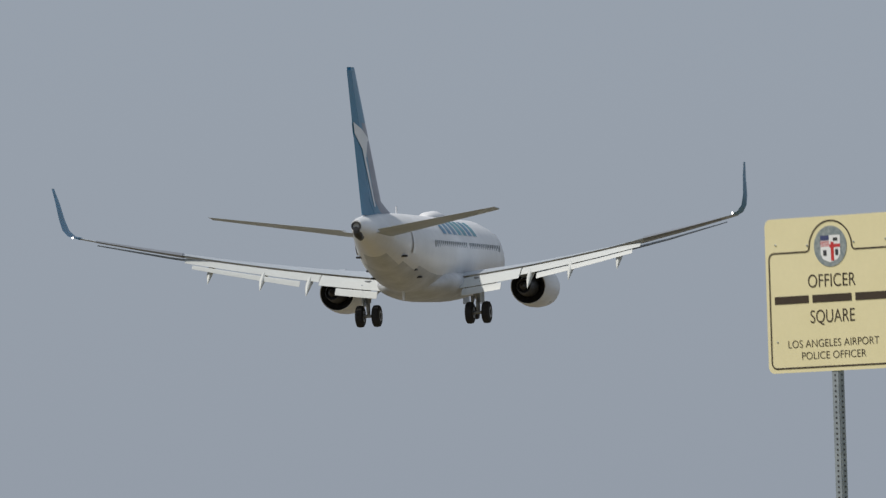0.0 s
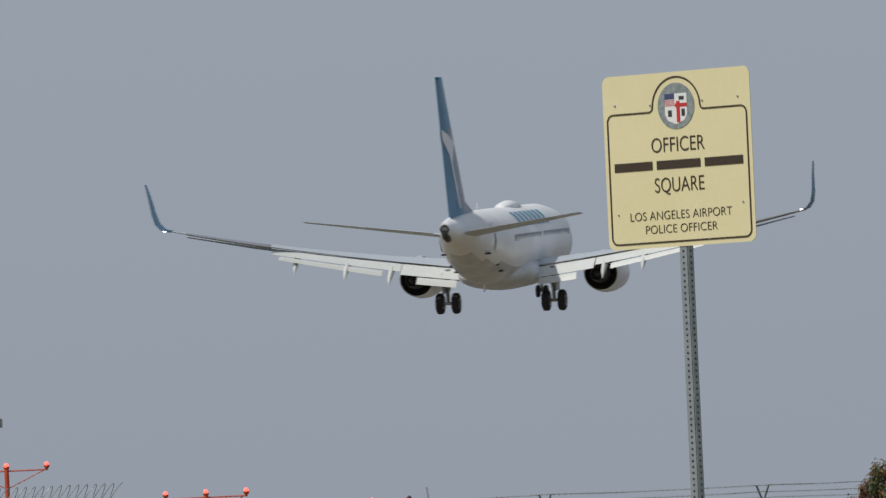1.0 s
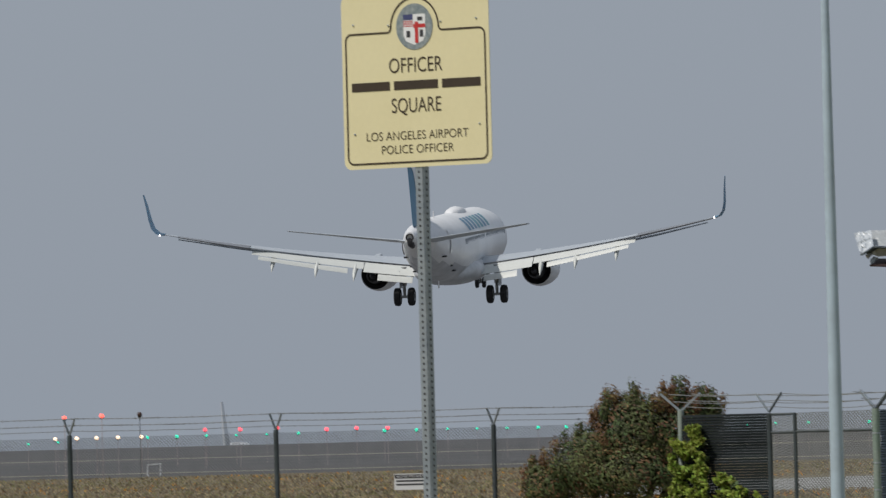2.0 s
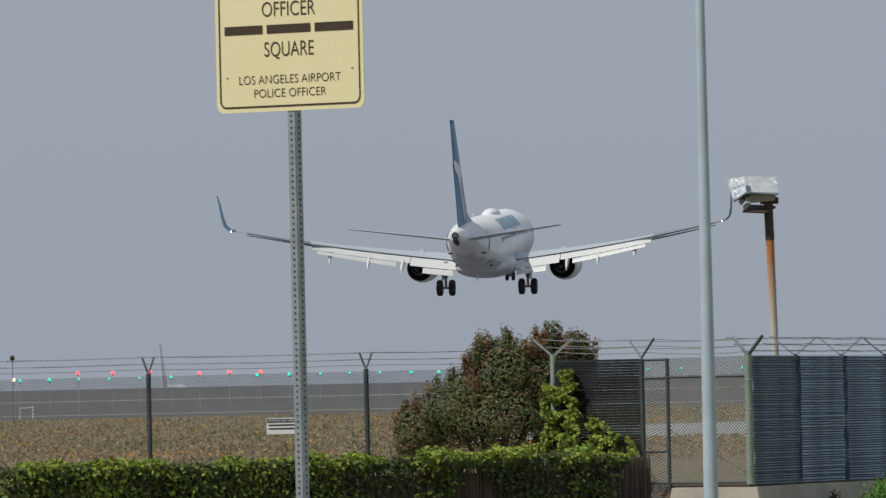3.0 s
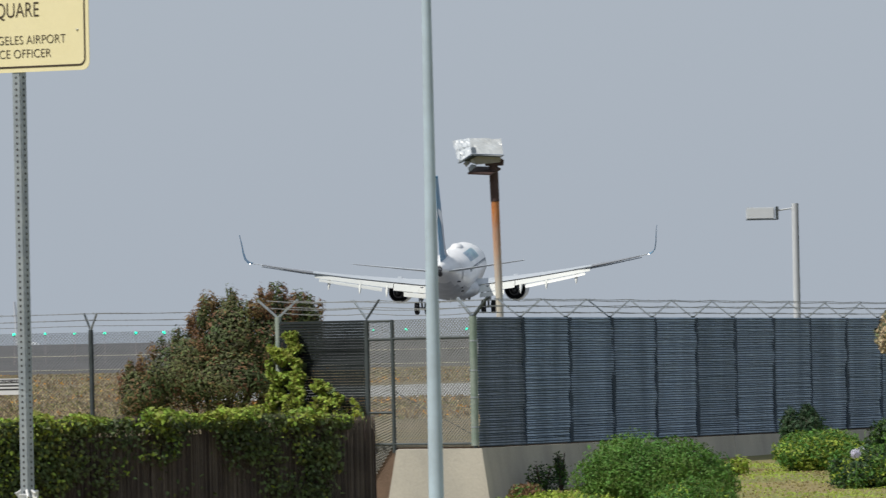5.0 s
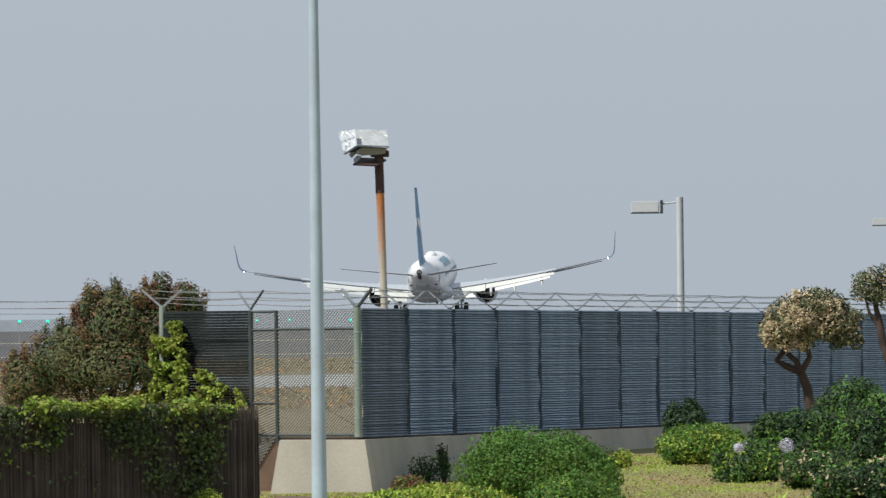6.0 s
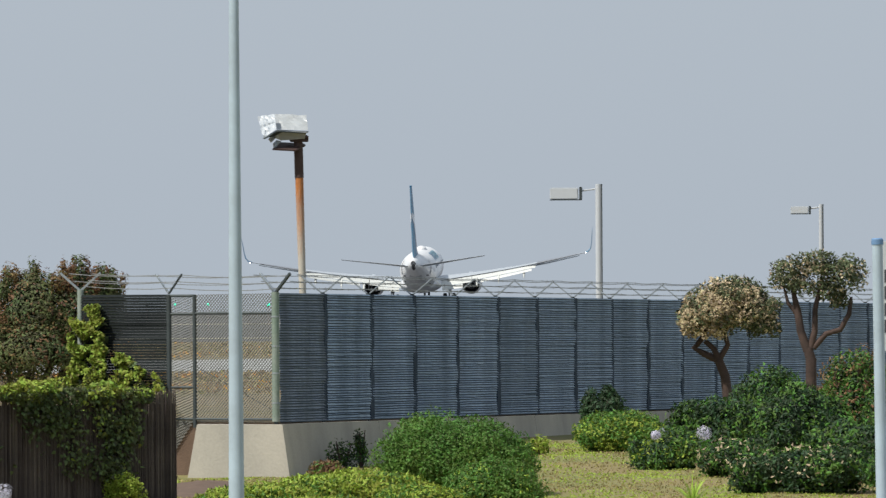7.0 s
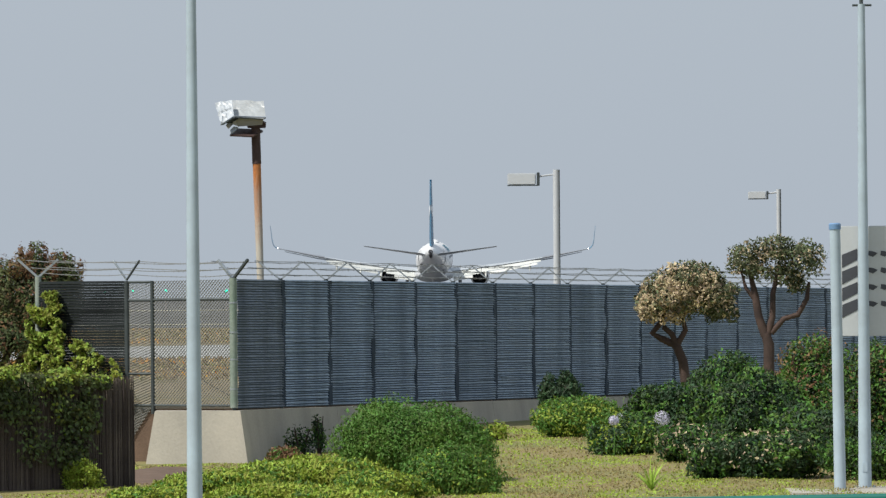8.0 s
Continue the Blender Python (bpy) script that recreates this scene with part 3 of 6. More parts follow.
        part("slat", bm, M_WING, plane)
        bm = bmesh.new()
        ring_loft(bm, [sec(x, 0.66, 1.0, 0.36, -0.02) for x in (11.95, 14, 16.15)])
        part("aileron", bm, M_AILERON, plane, "aileron with underside shade put into its dark grey")
        # flaps: fore and aft elements, lowered
        for x0, x1, fore, aft in ((1.95, 5.2, 1.22, 0.52), (5.25, 11.8, 0.86, 0.42)):
            taper = 1.0 if x0 < 3 else 0.68
            def flap(x, u, chord, off_y, off_z, tilt):
                yb = wing_le(x) - 0.74 * (wing_le(x) - wing_te(x))
                return [Vector((p.x * side, p.y, p.z)) for p in airfoil(x, yb + off_y, yb + off_y - chord, wing_z(x) + off_z, 0.13, tilt)]
            for nm, off, ch, tl in (("flap_fore", (-0.12, -0.10), fore, 26), ("flap_aft", None, aft, 44)):
                bm = bmesh.new()
                rr = []
                for i in range(4):
                    u = i / 3
                    x = x0 + (x1 - x0) * u
                    if nm == "flap_aft" and x0 > 3:
                        x = x0 + 0.9 + (x1 - x0 - 1.3) * u
                    if nm == "flap_aft" and x0 < 3:
                        x = x0 + 0.25 + (x1 - x0 - 1.15) * u
                    k = 1 + (taper - 1) * u
                    if off:
                        rr.append(flap(x, u, ch * k, off[0], off[1], tl))
                    else:
                        f = fore * k
                        rr.append(flap(x, u, ch * k, -0.16 - f * math.cos(radians(26)), -0.15 - f * math.sin(radians(26)), tl))
                ring_loft(bm, rr)
                part(nm, bm, M_FLAP, plane, "pale lowered flap panel")
        # flap track fairings
        for x, ln in ((5.75, 2.1), (8.0, 2.2), (10.6, 2.0)):
            y0 = wing_te(x) + 1.6
            bm = bmesh.new()
            ring_loft(bm, [[Vector((side * x + w * math.cos(6.28319 * i / 10), y, z + h * math.sin(6.28319 * i / 10))) for i in range(10)] for y, z, w, h in
                           ((y0, wing_z(x) - 0.25, 0.06, 0.08), (y0 - 0.8, wing_z(x) - 0.35, 0.17, 0.24), (y0 - ln * 0.62, wing_z(x) - 0.58, 0.15, 0.24), (y0 - ln * 0.85, wing_z(x) - 0.88, 0.11, 0.19), (y0 - ln, wing_z(x) - 1.22, 0.02, 0.04))])
            part("flap_fairing", bm, M_FLAP, plane, "pointed flap track fairing")
        # winglet
        bm = bmesh.new()
        wr = []
        for i, (x, z, le, c) in enumerate(((16.95, 0, -3.15, 1.95), (17.25, 0.10, -3.4, 1.75), (17.5, 0.42, -3.75, 1.5), (17.62, 0.95, -4.15, 1.25), (17.7, 1.82, -4.85, 0.9), (17.8, 2.53, -5.5, 0.5))):
            t = 0.05 * c
            z += wing_z(17.0)
            nx, nz = (0.2, 1) if i == 0 else ((0.75, 0.65) if i == 1 else (1, 0.18))
            loop = [(0, 0), (0.15, 0.6), (0.45, 0.7), (1.0, 0.03), (0.45, -0.6), (0.15, -0.5)]
            wr.append([Vector((side * (x - nx * t * h), le - u * c, z + nz * t * h)) for u, h in loop])
        ring_loft(bm, wr)
        part("winglet", bm, [M_FIN], plane, "teal blue upturned winglet")
        bm = bmesh.new()
        bmesh.ops.create_uvsphere(bm, u_segments=8, v_segments=6, radius=0.045, matrix=Matrix.Translation((side * 17.0, -5.15, wing_z(17) + 0.02)))
        part("tail_light", bm, G_NAV, plane, "small white light at the wing tip")
        # engine
        ex, ez = side * 5.0, -1.73
        bm = bmesh.new()
        prof = [(5.9, 0.80), (6.05, 0.92), (5.8, 1.01), (4.9, 1.06), (3.9, 1.06), (3.0, 0.98), (2.4, 0.91), (2.4, 0.88), (3.1, 0.86)]
        revolve(bm, prof, (ex, 0, ez), 28)
        part("nacelle", bm, M_WHITE, plane, "white engine nacelle")
        bm = bmesh.new()
        revolve(bm, [(3.05, 0.872), (2.45, 0.865), (2.75, 0.6), (2.88, 0.45)], (ex, 0, ez), 24)
        part("fan_duct", bm, M_DARKMETAL, plane)
        bm = bmesh.new()
        revolve(bm, [(3.0, 0.55), (2.3, 0.54), (1.5, 0.42), (1.25, 0.36), (1.26, 0.33), (1.6, 0.33)], (ex, 0, ez), 22)
        part("core_nozzle", bm, M_DARKMETAL, plane, "dark exhaust nozzle")
        bm = bmesh.new()
        revolve(bm, [(1.7, 0.24), (1.2, 0.2), (0.75, 0.05), (0.7, 0.01)], (ex, 0, ez), 16)
        part("exhaust_plug", bm, M_DARKMETAL, plane)
        bm = bmesh.new()
        ring_loft(bm, [[Vector((ex - 0.17, y0, z0)), Vector((ex + 0.17, y0, z0)), Vector((ex + 0.17, y1, z1)), Vector((ex - 0.17, y1, z1))] for y0, z0, y1, z1 in
                       ((5.0, ez + 0.95, 1.6, ez + 0.4), (4.0, ez + 1.25, 0.8, ez + 0.85))])
        part("pylon", bm, M_WING, plane)
        # main gear
        gx = side * 2.86
        bm = bmesh.new()
        tube(bm, (gx, 0, -1.2), (gx, 0, -2.35), 0.17, 0.15)
        tube(bm, (gx, 0, -2.3), (gx, 0, -3.02), 0.09)
        tube(bm, (gx - 0.55, 0, -3.02), (gx + 0.55, 0, -3.02), 0.085)
        tube(bm, (gx, 0, -2.2), (gx - side * 1.1, 0.1, -1.35), 0.07)
        tube(bm, (gx, -0.25, -2.9), (gx, -0.4, -2.5), 0.05)
        tube(bm, (gx, -0.4, -2.5), (gx, -0.1, -2.25), 0.05)
        part("gear_strut", bm, M_STRUT, plane, "grey landing gear strut")
        bm = bmesh.new()
        block(bm, (gx + side * 0.2 - 0.03, -0.5, -2.5), (gx + side * 0.2 + 0.03, 0.5, -1.4), None, 0.02)
        part("gear_door", bm, M_WING, plane)
        for dx in (-0.43, 0.43):
            bm = bmesh.new()
            revolve(bm, [(-0.19, 0.30), (-0.2, 0.45), (-0.15, 0.54), (0, 0.565), (0.15, 0.54), (0.2, 0.45), (0.19, 0.30)], (gx + dx, 0, -3.02), 24, "X")
            w = part("wheel", bm, M_TYRE, plane, "black landing gear wheel")
            bm = bmesh.new()
            revolve(bm, [(-0.15, 0.29), (-0.205, 0.28), (-0.18, 0.1), (0.18, 0.1), (0.205, 0.28), (0.15, 0.29)], (gx + dx, 0, -3.02), 16, "X")
            part("rim", bm, M_STRUT, w)
    # nose gear
    bm = bmesh.new()
    tube(bm, (0, 12.6, -1.5), (0, 12.6, -2.82), 0.09, 0.07)
    tube(bm, (-0.3, 12.6, -2.82), (0.3, 12.6, -2.82), 0.05)
    tube(bm, (0, 12.6, -2.4), (0, 13.6, -1.6), 0.05)
    part("nose_strut", bm, M_STRUT, plane)
    for dx in (-0.22, 0.22):
        bm = bmesh.new()
        revolve(bm, [(-0.1, 0.2), (-0.1, 0.31), (0, 0.345), (0.1, 0.31), (0.1, 0.2)], (dx, 12.6, -2.82), 18, "X")
        part("nose_wheel", bm, M_TYRE, plane, "small black nose wheel")
    for dx in (-0.4, 0.4):
        bm = bmesh.new()
        block(bm, (dx - 0.015, 12.2, -2.35), (dx + 0.015, 13.8, -1.75), None, 0.01)
        part("nose_gear_door", bm, M_WING, plane)
    return plane


airliner = build_airliner()


# ---- memorial street sign ----
def rounded(w, h, r, n=6):
    pts = []
    for cx, cy, a0 in ((w / 2 - r, h / 2 - r, 0), (-w / 2 + r, h / 2 - r, 90), (-w / 2 + r, -h / 2 + r, 180), (w / 2 - r, -h / 2 + r, 270)):
        pts += [(cx + r * math.cos(radians(a0 + 90 * i / n)), cy + r * math.sin(radians(a0 + 90 * i / n))) for i in range(n + 1)]
    return pts


def plate(bm, pts, y0, y1):
    """A flat plate standing in the xz plane from depth y0 to y1."""
    ring_loft(bm, [[Vector((x, y0, z)) for x, z in pts], [Vector((x, y1, z)) for x, z in pts]])
    return bm


def strip(bm, pts, half, y):
    """A painted line of constant width along points in the xz plane."""
    pts = [Vector((x, 0, z)) for x, z in pts]
    left, right = [], []
    for i, p in enumerate(pts):
        d = (pts[min(i + 1, len(pts) - 1)] - pts[max(i - 1, 0)]).normalized()
        nrm = Vector((-d.z, 0, d.x))
        left.append(bm.verts.new((p.x + nrm.x * half, y, p.z + nrm.z * half)))
        right.append(bm.verts.new((p.x - nrm.x * half, y, p.z - nrm.z * half)))
    for i in range(len(pts) - 1):
        bm.faces.new((left[i], left[i + 1], right[i + 1], right[i]))


def words(name, text, size, at, parent, mat, squeeze=1.0, width=None, bold=0.0):
    """Built-in lettering turned into a mesh, standing in the xz plane and facing -y."""
    cu = bpy.data.curves.new(name, "FONT")
    cu.body, cu.size, cu.align_x, cu.align_y = text, size, "CENTER", "CENTER"
    cu.offset = bold
    tmp = new(name + "_curve", cu)
    me = bpy.data.meshes.new_from_object(tmp.evaluated_get(bpy.context.evaluated_depsgraph_get()))
    bpy.data.objects.remove(tmp)
    xs = [v.co.x for v in me.vertices]
    k = width / (max(xs) - min(xs)) if width else squeeze
    for v in me.vertices:
        v.co = Vector((at[0] + v.co.x * k, at[1], at[2] + v.co.y))
    me.materials.append(mat)
    ob = new(name, me)
    ob.parent = parent
    return ob


def build_memorial_sign():
    base = sight(-1163, 330, 36.6)
    base.z = ground_height(base.y)
    w, h = 0.79, 0.74
    top_of_post = sight(-1160, -398, 36.6).z
    sg = thing("street_sign", base, "cream memorial street sign with dark lettering on perforated steel post", "sign", rz=-33.5)
    s = 0.0445
    # square post with punched holes on two faces
    bm = bmesh.new()
    H = top_of_post + 0.6 - base.z
    block(bm, (-s / 2, -s / 2, -0.3), (s / 2, s / 2, H), None, 0.004)
    part("post", bm, M_GALV, sg, "grey galvanised square post")
    bm = bmesh.new()
    for k in range(int(H / 0.0254)):
        z = 0.02 + k * 0.0254
        for i in range(2):
            c = Vector((0, -s / 2 - 0.0012, z)) if i == 0 else Vector((s / 2 + 0.0012, 0, z))
            u = Vector((1, 0, 0)) if i == 0 else Vector((0, 1, 0))
            bm.faces.new([bm.verts.new(c + u * 0.0056 * math.cos(0.7854 * j) + Vector((0, 0, 0.0056 * math.sin(0.7854 * j)))) for j in range(8)])
    part("post_hole", bm, M_SIGNBLACK, sg, "row of punched holes", False)["kind"] = "stuff"
    bm = bmesh.new()
    zt = sight(-1163, 355, 36.6).z - base.z
    for k in range(14):
        a = k * 0.9
        p = Vector((0.03 * math.cos(a), 0.03 * math.sin(a), zt + 0.02 * math.sin(k * 2.1)))
        block(bm, (-0.016, -0.004, -0.02), (0.016, 0.004, 0.02), Matrix.Translation(p) @ pose(0, 0, 0, 40 * math.sin(k), 35 * math.cos(k * 1.7), 50 * k), 0.002)
    block(bm, (-0.027, -0.027, zt - 0.12), (0.027, 0.027, zt - 0.02), None, 0.004)
    part("torn_tape", bm, M_SIGNWHITE, sg, "torn white tape wound round the post")
    cz = top_of_post + h / 2 - base.z
    face = part("sign_panel", plate(bmesh.new(), rounded(w, h, 0.035), -0.0265, -0.0235), M_SIGN, sg, "cream rounded sign panel")
    face.location = (0, 0, cz)
    yf = -0.0285
    b, top = 0.022, h / 2 - 0.165
    arch, L, R = 0.128, -w / 2 + b, w / 2 - b
    def arc(cx, cz0, r, a0, a1, n=8):
        return [(cx + r * math.cos(radians(a0 + (a1 - a0) * i / n)), cz0 + r * math.sin(radians(a0 + (a1 - a0) * i / n))) for i in range(n + 1)]
    cza = h / 2 - b - arch
    path = arc(0, cza, arch, 90, 180, 12) + [(-arch, top + 0.02)] + arc(-arch - 0.02, top + 0.02, 0.02, 0, -90, 4) + arc(L + 0.03, top - 0.03, 0.03, 90, 180, 5)
    path += arc(L + 0.03, -h / 2 + b + 0.03, 0.03, 180, 270, 5)
    path = path + [(-x, z) for x, z in path[::-1]]
    bm = bmesh.new()
    strip(bm, path, 0.0038, yf)
    o = part("border_line", bm, M_INK, face, "", False)
    # city seal as plain coloured fields
    zc = cza + 0.005
    bm = bmesh.new()
    bm.faces.new([bm.verts.new((0.098 * math.cos(6.28319 * i / 40), yf - 0.0004, zc + 0.098 * math.sin(6.28319 * i / 40))) for i in range(40)])
    part("seal_ring", bm, M_SEAL, face, "grey-green round seal", False)
    def field(nm, x0, x1, z0, z1, mat, dy=0.001):
        bm = bmesh.new()
        bm.faces.new([bm.verts.new(p) for p in ((x0, yf - dy, zc + z0), (x1, yf - dy, zc + z0), (x1, yf - dy, zc + z1), (x0, yf - dy, zc + z1))])
        return part(nm, bm, mat, face, "", False)
    field("seal_shield", -0.058, 0.060, -0.035, 0.052, M_SIGNWHITE)
    bm = bmesh.new()
    bm.faces.new([bm.verts.new((x, yf - 0.001, zc + z)) for x, z in ((-0.058, -0.035), (0.06, -0.035), (0.045, -0.062), (0.0, -0.078), (-0.045, -0.062))])
    part("seal_shield_point", bm, M_SIGNWHITE, face, "", False)
    field("seal_field", -0.058, -0.006, 0.028, 0.052, M_NAVY, 0.0016)
    for k in range(4):
        field("seal_stripe", -0.058, -0.006, 0.0 + k * 0.007, 0.0035 + k * 0.007, M_RED, 0.0016)
    field("seal_cross", 0.004, 0.022, -0.07, 0.02, M_RED, 0.0022)
    field("seal_cross", -0.004, 0.060, -0.006, 0.010, M_RED, 0.0019)
    field("seal_emblem", 0.018, 0.045, 0.024, 0.040, M_SIGNBLACK, 0.0019)
    field("seal_emblem", -0.042, -0.022, -0.045, -0.018, M_SIGNBLACK, 0.0019)
    field("seal_emblem", 0.030, 0.048, -0.045, -0.015, M_SIGNBLACK, 0.0019)
    # lettering; the person's name is shown as plain bars
    words("lettering", "OFFICER", 0.090, (0, yf, 0.060), face, M_INK, width=0.285, bold=-0.0004)
    x = -0.345
    for wlen in (0.205, 0.235, 0.205):
        bm = bmesh.new()
        bm.faces.new([bm.verts.new(p) for p in ((x, yf, -0.040), (x + wlen, yf, -0.040), (x + wlen, yf, -0.003), (x, yf, -0.003))])
        part("name_bar", bm, M_INK, face, "", False)
        x += wlen + 0.0225
    words("lettering", "SQUARE", 0.090, (0, yf, -0.110), face, M_INK, width=0.265, bold=-0.0004)
    words("lettering", "LOS ANGELES AIRPORT", 0.053, (0, yf, -0.236), face, M_INK, width=0.545, bold=-0.0005)
    words("lettering", "POLICE OFFICER", 0.052, (0, yf, -0.294), face, M_INK, width=0.385, bold=-0.0005)
    for x, z in ((-0.33, 0.245), (0.33, 0.245), (-0.14, 0.235), (0.14, 0.24), (-0.335, -0.22), (0.335, -0.2)):
        bm = bmesh.new()
        revolve(bm, [(yf + 0.004, 0.0042), (yf - 0.002, 0.0042), (yf - 0.004, 0.002)], (x, 0, z), 8)
        part("bolt", bm, M_GALV, face)


build_memorial_sign()


# ---- street poles ----
def build_pole(name, a, d, r_base, taper, height, label, flange=True, top_detail=""):
    at = sight(a, 300, d)
    at.z = ground_height(at.y)
    th = thing(name, at, label, "lamp post" if top_detail != "cap" else "post")
    bm = bmesh.new()
    n = 20
    rings = []
    for k in range(9):
        z = height * k / 8
        r = r_base - taper * z
        rings.append([Vector((r * math.cos(6.28319 * i / n), r * math.sin(6.28319 * i / n), z)) for i in range(n)])
    ring_loft(bm, rings)
    part("shaft", bm, M_POLE, th)
    if flange:
        bm = bmesh.new()
        block(bm, (-r_base * 1.7, -r_base * 1.7, 0), (r_base * 1.7, r_base * 1.7, 0.03), None, 0.006)
        part("base_plate", bm, M_GALV, th)
        for x in (-1, 1):
            for y in (-1, 1):
                bm = bmesh.new()
                tube(bm, (x * r_base * 1.35, y * r_base * 1.35, 0.03), (x * r_base * 1.35, y * r_base * 1.35, 0.09), 0.018, n=6)
                part("bolt", bm, M_GALV, th)
        bm = bmesh.new()
        block(bm, (-0.04, -r_base - 0.005, 0.3), (0.04, -r_base + 0.03, 0.45), None, 0.006)
        part("hand_hole_cover", bm, M_POLE, th)
    if top_detail == "cap":
        bm = bmesh.new()
        revolve(bm, [(height - 0.07, r_base * 1.02), (height + 0.01, r_base * 1.02), (height + 0.03, r_base * 0.8)], (0, 0, 0), 20, "Z")
        part("cap", bm, M_CAP, th, "blue cap")
    if top_detail == "arms":
        bm = bmesh.new()
        tube(bm, (-0.14, 0, height - 0.02), (0.16, 0, height - 0.02), 0.018, n=8)
        tube(bm, (-0.1, 0, height + 0.16), (0.12, 0, height + 0.16), 0.016, n=8)
        tube(bm, (0.0, 0, height - 0.1), (0.0, 0, height + 0.5), 0.03, n=8)
        part("bracket", bm, M_DARKPOST, th, "dark cross brackets at the top")
    return th


build_pole("street_lamp", -442.5, 113, 0.106, 0.0058, 11.0, "tapered blue-grey steel street lamp pole beside the hedge")
short_pole = build_pole("sign_post", 699, 134, 0.092, 0.002, 4.15, "blue-grey round steel post with a blue cap", False, "cap")
short_pole.rotation_euler = (0, radians(-0.7), 0)
build_pole("signal_pole", 743, 135, 0.104, 0.0062, 7.6, "tall tapered blue-grey pole with small brackets", True, "arms")


def build_board():
    """White board with dark slanting bars and leaf shapes, carried by the two poles."""
    at = sight(703, 60, 135.14)
    th = thing("sign_board", (at.x, at.y, 0), "white board with dark slanting bars and leaf shapes", "sign")
    z1, z0 = sight(703, -35, 135.14).z, sight(703, 160, 135.14).z
    bm = bmesh.new()
    block(bm, (0, 0, z0), (2.2, 0.03, z1), None, 0.008)
    part("panel", bm, M_BOARD, th, "pale grey panel")
    u = 135.14 * UNIT
    for k in range(4):
        zz = sight(703, 22 + k * 29.5, 135.14).z
        bm = bmesh.new()
        bm.faces.new([bm.verts.new(p) for p in ((0.02, -0.006, zz - 17 * u), (0.26, -0.006, zz - 3 * u), (0.26, -0.006, zz + 17 * u), (0.02, -0.006, zz + 6 * u))])
        part("slanting_bar", bm, M_BOARDINK, th, "", False)
        for x0, dx in ((0.43, 0.15), (0.62, 0.14)):
            bm = bmesh.new()
            zz2 = zz + 8 * u
            bm.faces.new([bm.verts.new(p) for p in ((x0, -0.006, zz2 - 3 * u), (x0 + dx * 0.5, -0.006, zz2 - 6 * u), (x0 + dx, -0.006, zz2 + 0.5 * u), (x0 + dx * 0.5, -0.006, zz2 + 4 * u), (x0 + 0.01, -0.006, zz2 + 5 * u))])
            part("leaf_shape", bm, M_BOARDINK, th, "", False)


build_board()


M_VISOR = material("clouded_visor", (0.33, 0.35, 0.36), 0.4, 0.0, 0.10, 4, 18, 0.15, (0.40, 0.43, 0.45))


